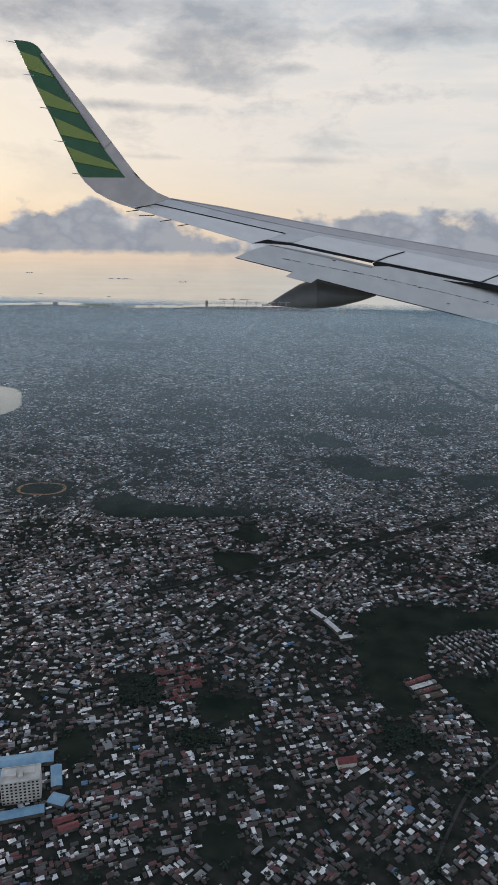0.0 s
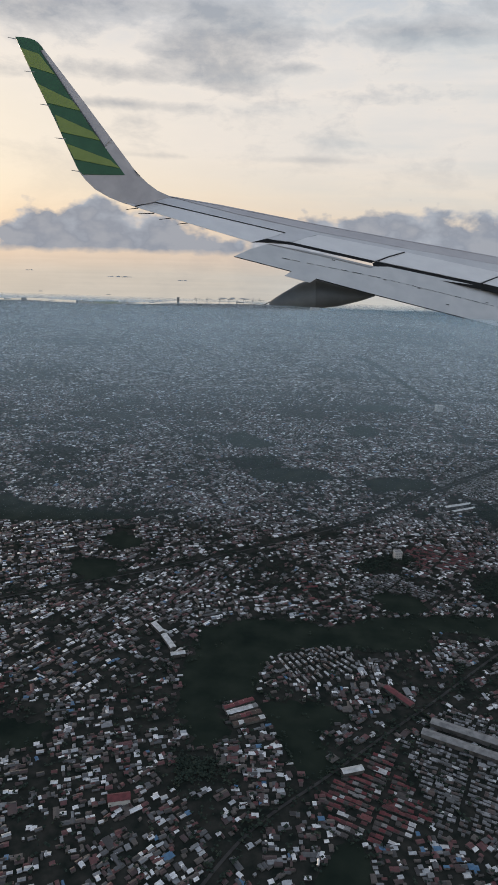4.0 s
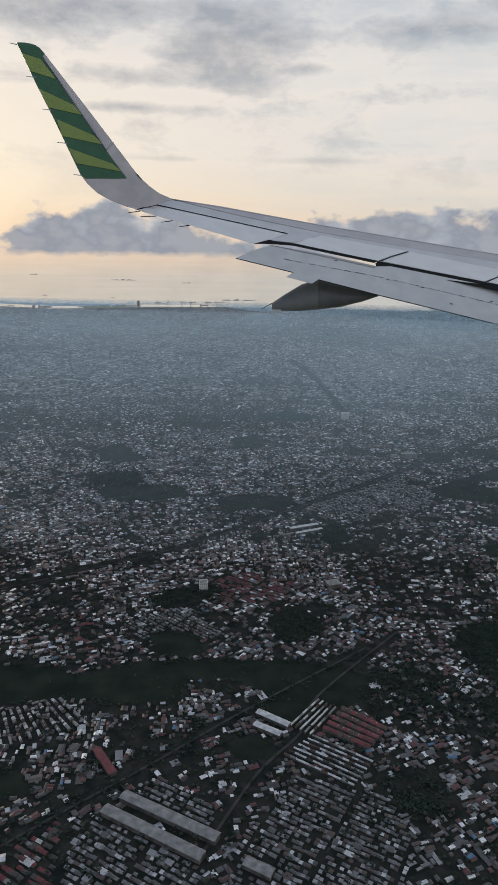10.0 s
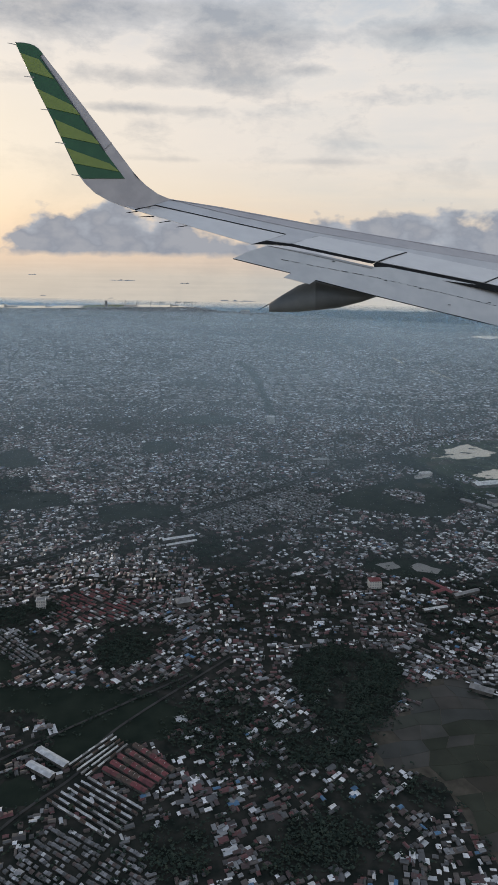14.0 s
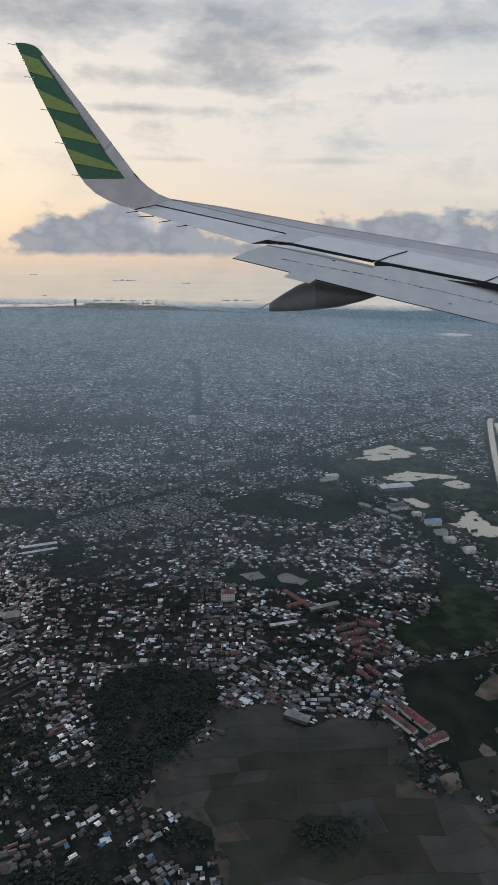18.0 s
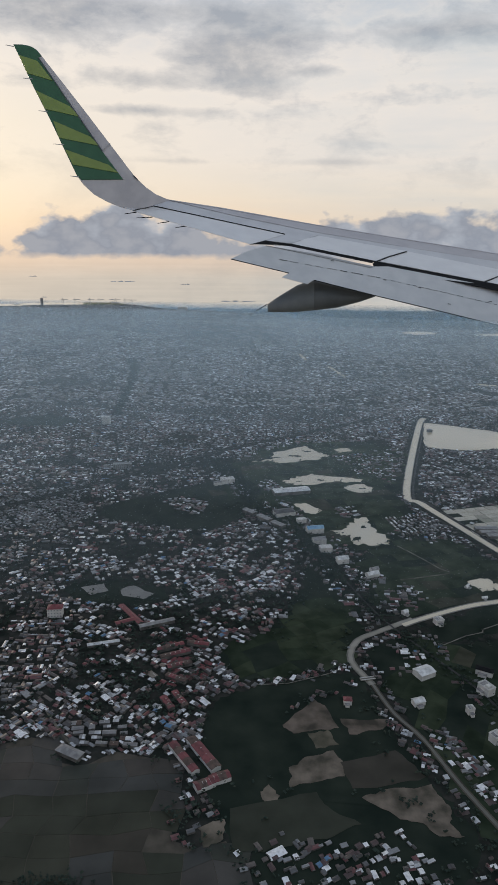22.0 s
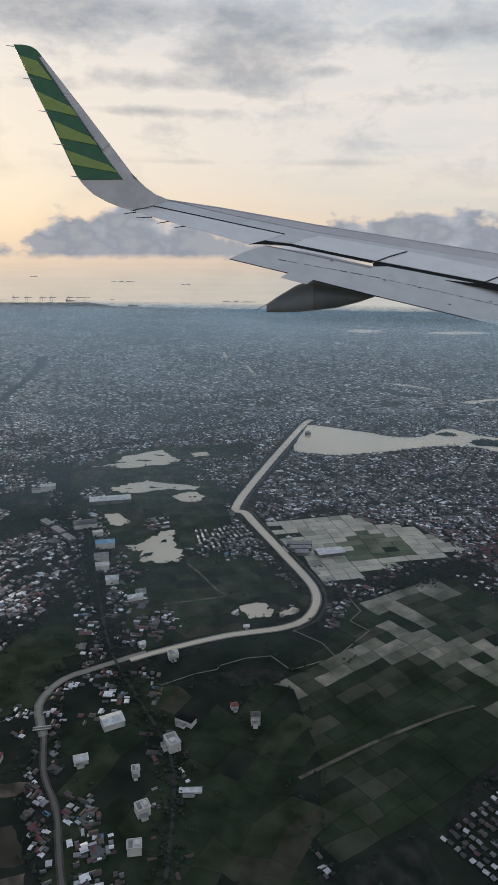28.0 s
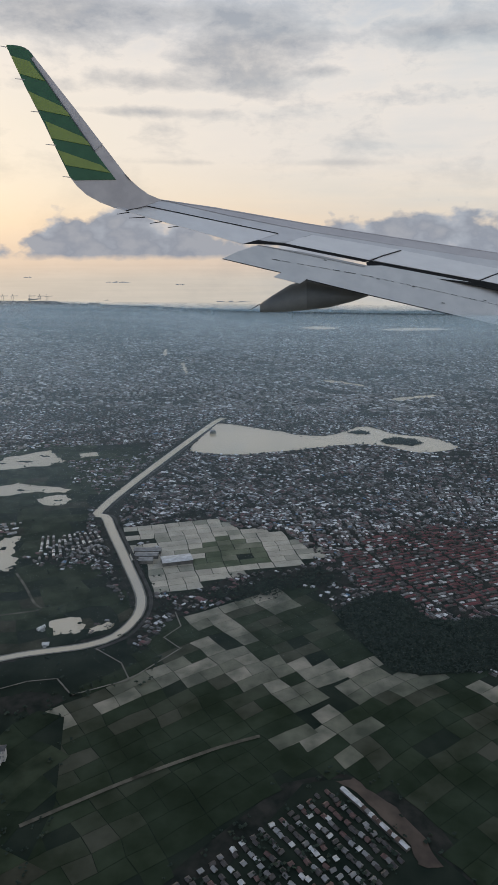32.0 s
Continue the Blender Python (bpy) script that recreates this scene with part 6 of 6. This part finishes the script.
# ------------------------------------------------------------------ haze
# distance haze is imitated by added see-through sheets, tinted blue
def haze_material():
    m = bpy.data.materials.new("tinted_haze_sheet")
    m.use_nodes = True
    nt = m.node_tree
    N, L = nt.nodes, nt.links
    N.clear()
    geo, tc = N.new("ShaderNodeNewGeometry"), N.new("ShaderNodeTexCoord")
    here, rel = N.new("ShaderNodeSeparateXYZ"), N.new("ShaderNodeSeparateXYZ")
    L.new(geo.outputs["Position"], here.inputs[0])
    L.new(tc.outputs["UV"], rel.inputs[0])
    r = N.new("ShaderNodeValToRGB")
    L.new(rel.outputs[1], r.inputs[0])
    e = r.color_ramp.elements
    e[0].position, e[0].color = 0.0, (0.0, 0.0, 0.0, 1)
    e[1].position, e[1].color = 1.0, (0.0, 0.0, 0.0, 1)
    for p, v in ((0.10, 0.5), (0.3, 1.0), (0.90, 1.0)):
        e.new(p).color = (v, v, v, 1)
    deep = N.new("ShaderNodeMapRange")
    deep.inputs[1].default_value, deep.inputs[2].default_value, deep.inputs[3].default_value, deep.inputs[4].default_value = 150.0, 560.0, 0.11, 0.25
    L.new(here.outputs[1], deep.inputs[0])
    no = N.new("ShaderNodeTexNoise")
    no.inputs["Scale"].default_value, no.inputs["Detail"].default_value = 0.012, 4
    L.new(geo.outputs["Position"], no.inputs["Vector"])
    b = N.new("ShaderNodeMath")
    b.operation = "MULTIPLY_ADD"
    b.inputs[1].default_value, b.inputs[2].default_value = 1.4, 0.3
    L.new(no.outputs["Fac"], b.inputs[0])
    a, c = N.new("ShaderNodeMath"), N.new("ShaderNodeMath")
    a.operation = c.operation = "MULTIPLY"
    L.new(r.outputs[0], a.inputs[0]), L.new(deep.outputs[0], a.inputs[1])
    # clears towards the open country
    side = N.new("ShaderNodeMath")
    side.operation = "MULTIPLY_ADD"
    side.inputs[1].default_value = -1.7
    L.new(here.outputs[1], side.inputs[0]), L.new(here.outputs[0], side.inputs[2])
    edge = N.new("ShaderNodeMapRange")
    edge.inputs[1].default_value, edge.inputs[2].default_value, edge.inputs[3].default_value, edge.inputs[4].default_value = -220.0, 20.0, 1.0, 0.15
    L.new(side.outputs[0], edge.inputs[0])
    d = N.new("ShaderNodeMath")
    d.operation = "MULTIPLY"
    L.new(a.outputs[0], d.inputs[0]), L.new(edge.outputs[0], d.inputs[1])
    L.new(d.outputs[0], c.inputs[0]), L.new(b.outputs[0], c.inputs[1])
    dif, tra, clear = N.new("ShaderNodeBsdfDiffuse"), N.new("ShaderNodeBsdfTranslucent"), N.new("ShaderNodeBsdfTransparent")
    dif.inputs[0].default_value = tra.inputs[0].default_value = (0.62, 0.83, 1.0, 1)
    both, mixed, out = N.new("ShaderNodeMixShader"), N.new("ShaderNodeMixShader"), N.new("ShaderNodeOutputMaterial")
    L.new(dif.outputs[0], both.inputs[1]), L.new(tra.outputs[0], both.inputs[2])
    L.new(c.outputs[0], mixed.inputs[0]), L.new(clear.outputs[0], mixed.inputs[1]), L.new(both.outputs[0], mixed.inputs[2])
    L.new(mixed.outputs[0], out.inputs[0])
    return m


M_HAZE = haze_material()


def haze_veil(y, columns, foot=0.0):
    """An upright translucent sheet imitating haze; columns: x and the height of its upper edge."""
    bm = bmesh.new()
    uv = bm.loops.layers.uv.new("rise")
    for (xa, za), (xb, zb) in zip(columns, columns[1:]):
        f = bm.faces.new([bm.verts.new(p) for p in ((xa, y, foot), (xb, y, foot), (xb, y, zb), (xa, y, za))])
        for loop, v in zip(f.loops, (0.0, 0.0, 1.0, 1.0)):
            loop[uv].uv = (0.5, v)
    tagged(part("backdrop_haze", bm, M_HAZE), "blue-grey translucent sheet imitating haze over the far city", "haze", kind="structure")


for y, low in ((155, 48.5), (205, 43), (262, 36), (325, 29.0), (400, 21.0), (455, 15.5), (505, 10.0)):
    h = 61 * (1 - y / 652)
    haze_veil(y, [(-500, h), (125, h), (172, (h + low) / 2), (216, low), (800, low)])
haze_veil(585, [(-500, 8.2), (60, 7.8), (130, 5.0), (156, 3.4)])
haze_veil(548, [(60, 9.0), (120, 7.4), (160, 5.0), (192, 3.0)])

# ------------------------------------------------------------------ the far shore
FAR = [(-3200, 4890), (-1900, 4902), (-1500, 4880), (-900, 4895), (-300, 4885), (300, 4900), (800, 4890), (1500, 4900), (2200, 4892), (3600, 4896)]


def far_z(y):
    return -600 + (y - 4540) * 0.455


bm = bmesh.new()
rows_ = [[bm.verts.new((x, y, far_z(y))) for x, y in line] for line in (FAR, [(x, 4540) for x, _ in FAR])]
for i in range(len(FAR) - 1):
    bm.faces.new((rows_[0][i], rows_[0][i + 1], rows_[1][i + 1], rows_[1][i]))
tagged(part("ground_far_shore", bm, M_GROUND), "far hazy land along the shore", "ground", kind="structure")
p = np.column_stack([rng.uniform(-2600, 3400, 7000), 4890 - 350 * rng.random(7000), rng.uniform(-0.6, 0.6, 7000)])
ob = flats("far_shore_houses", p, rng, [M_WALL, M_ROOF_FAR], w=(2.5, 5), l=(10, 26), h=(2, 7))
co = np.empty(len(ob.data.vertices) * 3)
ob.data.vertices.foreach_get("co", co)
co = co.reshape(-1, 3)
co[:, 2] += far_z(co[:, 1])
ob.data.vertices.foreach_set("co", co.ravel())
tagged(ob, "far city houses along the hazy shore", "houses", kind="stuff")
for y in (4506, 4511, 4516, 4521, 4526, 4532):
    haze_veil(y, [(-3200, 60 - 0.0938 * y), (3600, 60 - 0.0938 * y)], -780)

# low sandbanks and moored boats on the open sea
for x, z, l in [(-885, -270.3, 176), (-961, -393.1, 32), (-1432, -385.0, 40), (-629, -426.3, 104), (-99, -391.2, 240), (-1496, -245.2, 56), (-447, -282.7, 64)]:
    bm = bmesh.new()
    ring = [bm.verts.new((x + l / 2 * math.cos(q) * (1 + 0.2 * math.sin(3 * q + x)), 4880 + 0.2 * l * math.sin(q), z)) for q in np.linspace(0, 2 * math.pi, 14, endpoint=False)]
    crest = [bm.verts.new((x + l * k, 4880, z + 5 + 2 * math.sin(k * 9 + x))) for k in (-0.25, 0.0, 0.25)]
    for i in range(14):
        a, q = ring[i], ring[(i + 1) % 14]
        mid = (a.co.x + q.co.x) / 2 - x
        bm.faces.new((a, q, crest[0 if mid < -l / 8 else 2 if mid > l / 8 else 1]))
    tagged(part("backdrop_sandbank", bm, M_STEEL), "low grey sandbank far out on the sea", "sandbank", kind="structure")


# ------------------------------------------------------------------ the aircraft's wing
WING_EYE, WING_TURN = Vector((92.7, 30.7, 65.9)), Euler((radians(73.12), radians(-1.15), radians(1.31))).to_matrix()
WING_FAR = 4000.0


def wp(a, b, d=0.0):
    """A point of the wing, on the sight line from WING_EYE through column a and row b of the view
    (441, 784 its middle, 1228 the lens's reach), d metres beyond the wing's mean distance."""
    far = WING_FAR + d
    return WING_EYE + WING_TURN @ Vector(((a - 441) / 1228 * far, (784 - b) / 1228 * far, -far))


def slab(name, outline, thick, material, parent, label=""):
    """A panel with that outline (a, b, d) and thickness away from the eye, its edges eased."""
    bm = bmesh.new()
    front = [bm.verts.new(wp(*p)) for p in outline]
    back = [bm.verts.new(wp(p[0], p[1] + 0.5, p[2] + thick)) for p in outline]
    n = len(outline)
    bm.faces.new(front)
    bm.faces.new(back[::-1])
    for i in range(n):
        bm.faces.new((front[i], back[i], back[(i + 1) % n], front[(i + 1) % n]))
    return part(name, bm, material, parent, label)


wing = tagged(new("aircraft_wing"), "grey airliner wing with upturned green-striped winglet and lowered flap", "aircraft wing")
HINGE, TE = 0, -260


def on_skin(points, proud=0.0):
    """Lays outline points on the sloping upper skin, its leading edge farther off."""
    return [(a, b, (385 + (a - 300) * 0.175 - b) * 7.0 - proud) for a, b in points]


def on_flap(points, proud=0.0):
    return [(a, b, TE - 150 + (470 + (a - 420) * 0.245 - b) * 3.0 - proud) for a, b in points]


def seam(name, points, width, proud=12, lay=on_skin, material=None):
    """A narrow dark joint along a line of points."""
    for p, q in zip(points, points[1:]):
        slab(name, lay([(p[0], p[1] - width / 2), (q[0], q[1] - width / 2), (q[0], q[1] + width / 2), (p[0], p[1] + width / 2)], proud), 3, material or M_DARK, wing)


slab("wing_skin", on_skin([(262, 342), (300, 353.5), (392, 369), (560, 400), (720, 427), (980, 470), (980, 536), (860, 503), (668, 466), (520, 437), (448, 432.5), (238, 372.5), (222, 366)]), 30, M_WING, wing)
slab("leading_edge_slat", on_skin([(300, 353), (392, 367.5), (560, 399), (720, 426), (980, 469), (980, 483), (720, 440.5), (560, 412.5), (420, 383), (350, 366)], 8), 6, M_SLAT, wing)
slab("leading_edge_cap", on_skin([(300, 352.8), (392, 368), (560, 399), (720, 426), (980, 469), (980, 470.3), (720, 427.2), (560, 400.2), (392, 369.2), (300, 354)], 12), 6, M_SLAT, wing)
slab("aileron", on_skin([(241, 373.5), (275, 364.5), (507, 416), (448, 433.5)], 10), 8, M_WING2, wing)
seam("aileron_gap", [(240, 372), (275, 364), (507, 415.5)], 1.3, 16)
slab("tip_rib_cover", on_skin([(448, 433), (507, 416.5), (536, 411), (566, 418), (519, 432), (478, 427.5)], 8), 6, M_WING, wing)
# black slab that paints the shade inside the flap well
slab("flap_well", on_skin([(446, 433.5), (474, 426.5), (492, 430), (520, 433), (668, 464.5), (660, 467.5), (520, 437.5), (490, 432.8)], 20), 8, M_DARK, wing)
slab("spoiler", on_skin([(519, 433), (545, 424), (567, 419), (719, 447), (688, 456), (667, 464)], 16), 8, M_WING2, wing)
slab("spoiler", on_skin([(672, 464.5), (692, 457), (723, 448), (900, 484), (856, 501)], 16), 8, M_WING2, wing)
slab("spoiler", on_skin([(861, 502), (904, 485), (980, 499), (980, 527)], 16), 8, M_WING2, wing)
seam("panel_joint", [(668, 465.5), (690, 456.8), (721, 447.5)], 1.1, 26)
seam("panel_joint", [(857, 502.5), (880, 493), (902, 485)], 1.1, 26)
# black slab standing for the shadow in the slot over the flap
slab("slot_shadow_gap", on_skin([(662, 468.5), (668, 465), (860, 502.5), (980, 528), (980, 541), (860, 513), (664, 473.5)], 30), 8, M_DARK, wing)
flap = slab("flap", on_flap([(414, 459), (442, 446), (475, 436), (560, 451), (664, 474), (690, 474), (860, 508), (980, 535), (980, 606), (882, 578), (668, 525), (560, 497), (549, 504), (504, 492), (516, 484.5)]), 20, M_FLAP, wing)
# flap's upper edge, with shade put into a darker grey
slab("flap_leading_edge", on_flap([(475, 435.5), (560, 450.5), (664, 473.5), (660, 476), (560, 453.6)], 6), 4, M_FAIR_LIGHT, wing)
seam("trailing_edge", [(414, 459), (516, 484.3)], 1.0, 8, on_flap)
seam("trailing_edge", [(560, 497), (668, 525), (882, 578), (980, 605)], 1.1, 8, on_flap)
rivet = random.Random(12)
for p, q, count in (((496, 459.5), (668, 492), 8), ((668, 492), (780, 518), 9), ((780, 518), (900, 547), 8)):
    for i in range(count):
        u0 = (i + rivet.uniform(0.0, 0.35)) / count
        u1 = (i + rivet.uniform(0.5, 0.98)) / count
        seam("rivet_line", [lerp(p, q, u0), lerp(p, q, u1)], rivet.uniform(0.3, 0.7), 6, on_flap, M_FAIR if rivet.random() < 0.35 else M_FAIR_LIGHT)
for a, b in ((592, 463), (684, 497), (745, 511), (868, 536), (797, 540)):
    slab("access_cap", on_flap([(a - 2.6, b - 0.6), (a + 2.6, b + 0.3), (a + 2.6, b + 1.0), (a - 2.6, b)], 8), 3, M_FAIR, wing)

# canoe-shaped fairing of the flap track, its lit end and shaded body painted in two greys
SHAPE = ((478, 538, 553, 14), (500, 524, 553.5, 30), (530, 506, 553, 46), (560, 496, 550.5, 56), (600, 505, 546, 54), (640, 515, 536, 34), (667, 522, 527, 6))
for name, stations, paint, note in (("fairing_tail", SHAPE[:4], M_FAIR_LIT, "lit end of the fairing, coloured a lighter grey"), ("flap_track_fairing", SHAPE[3:], M_FAIR, "canoe-shaped fairing, darkened where the flap shades it")):
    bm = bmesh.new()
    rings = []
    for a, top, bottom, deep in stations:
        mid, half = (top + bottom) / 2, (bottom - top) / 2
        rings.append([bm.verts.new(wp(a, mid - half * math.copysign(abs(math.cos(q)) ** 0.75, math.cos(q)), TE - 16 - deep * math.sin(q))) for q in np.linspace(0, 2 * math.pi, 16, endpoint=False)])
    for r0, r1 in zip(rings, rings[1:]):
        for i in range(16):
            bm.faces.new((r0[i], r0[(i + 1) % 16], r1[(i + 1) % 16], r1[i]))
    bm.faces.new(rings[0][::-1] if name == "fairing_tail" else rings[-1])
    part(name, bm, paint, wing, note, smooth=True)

WL = 40
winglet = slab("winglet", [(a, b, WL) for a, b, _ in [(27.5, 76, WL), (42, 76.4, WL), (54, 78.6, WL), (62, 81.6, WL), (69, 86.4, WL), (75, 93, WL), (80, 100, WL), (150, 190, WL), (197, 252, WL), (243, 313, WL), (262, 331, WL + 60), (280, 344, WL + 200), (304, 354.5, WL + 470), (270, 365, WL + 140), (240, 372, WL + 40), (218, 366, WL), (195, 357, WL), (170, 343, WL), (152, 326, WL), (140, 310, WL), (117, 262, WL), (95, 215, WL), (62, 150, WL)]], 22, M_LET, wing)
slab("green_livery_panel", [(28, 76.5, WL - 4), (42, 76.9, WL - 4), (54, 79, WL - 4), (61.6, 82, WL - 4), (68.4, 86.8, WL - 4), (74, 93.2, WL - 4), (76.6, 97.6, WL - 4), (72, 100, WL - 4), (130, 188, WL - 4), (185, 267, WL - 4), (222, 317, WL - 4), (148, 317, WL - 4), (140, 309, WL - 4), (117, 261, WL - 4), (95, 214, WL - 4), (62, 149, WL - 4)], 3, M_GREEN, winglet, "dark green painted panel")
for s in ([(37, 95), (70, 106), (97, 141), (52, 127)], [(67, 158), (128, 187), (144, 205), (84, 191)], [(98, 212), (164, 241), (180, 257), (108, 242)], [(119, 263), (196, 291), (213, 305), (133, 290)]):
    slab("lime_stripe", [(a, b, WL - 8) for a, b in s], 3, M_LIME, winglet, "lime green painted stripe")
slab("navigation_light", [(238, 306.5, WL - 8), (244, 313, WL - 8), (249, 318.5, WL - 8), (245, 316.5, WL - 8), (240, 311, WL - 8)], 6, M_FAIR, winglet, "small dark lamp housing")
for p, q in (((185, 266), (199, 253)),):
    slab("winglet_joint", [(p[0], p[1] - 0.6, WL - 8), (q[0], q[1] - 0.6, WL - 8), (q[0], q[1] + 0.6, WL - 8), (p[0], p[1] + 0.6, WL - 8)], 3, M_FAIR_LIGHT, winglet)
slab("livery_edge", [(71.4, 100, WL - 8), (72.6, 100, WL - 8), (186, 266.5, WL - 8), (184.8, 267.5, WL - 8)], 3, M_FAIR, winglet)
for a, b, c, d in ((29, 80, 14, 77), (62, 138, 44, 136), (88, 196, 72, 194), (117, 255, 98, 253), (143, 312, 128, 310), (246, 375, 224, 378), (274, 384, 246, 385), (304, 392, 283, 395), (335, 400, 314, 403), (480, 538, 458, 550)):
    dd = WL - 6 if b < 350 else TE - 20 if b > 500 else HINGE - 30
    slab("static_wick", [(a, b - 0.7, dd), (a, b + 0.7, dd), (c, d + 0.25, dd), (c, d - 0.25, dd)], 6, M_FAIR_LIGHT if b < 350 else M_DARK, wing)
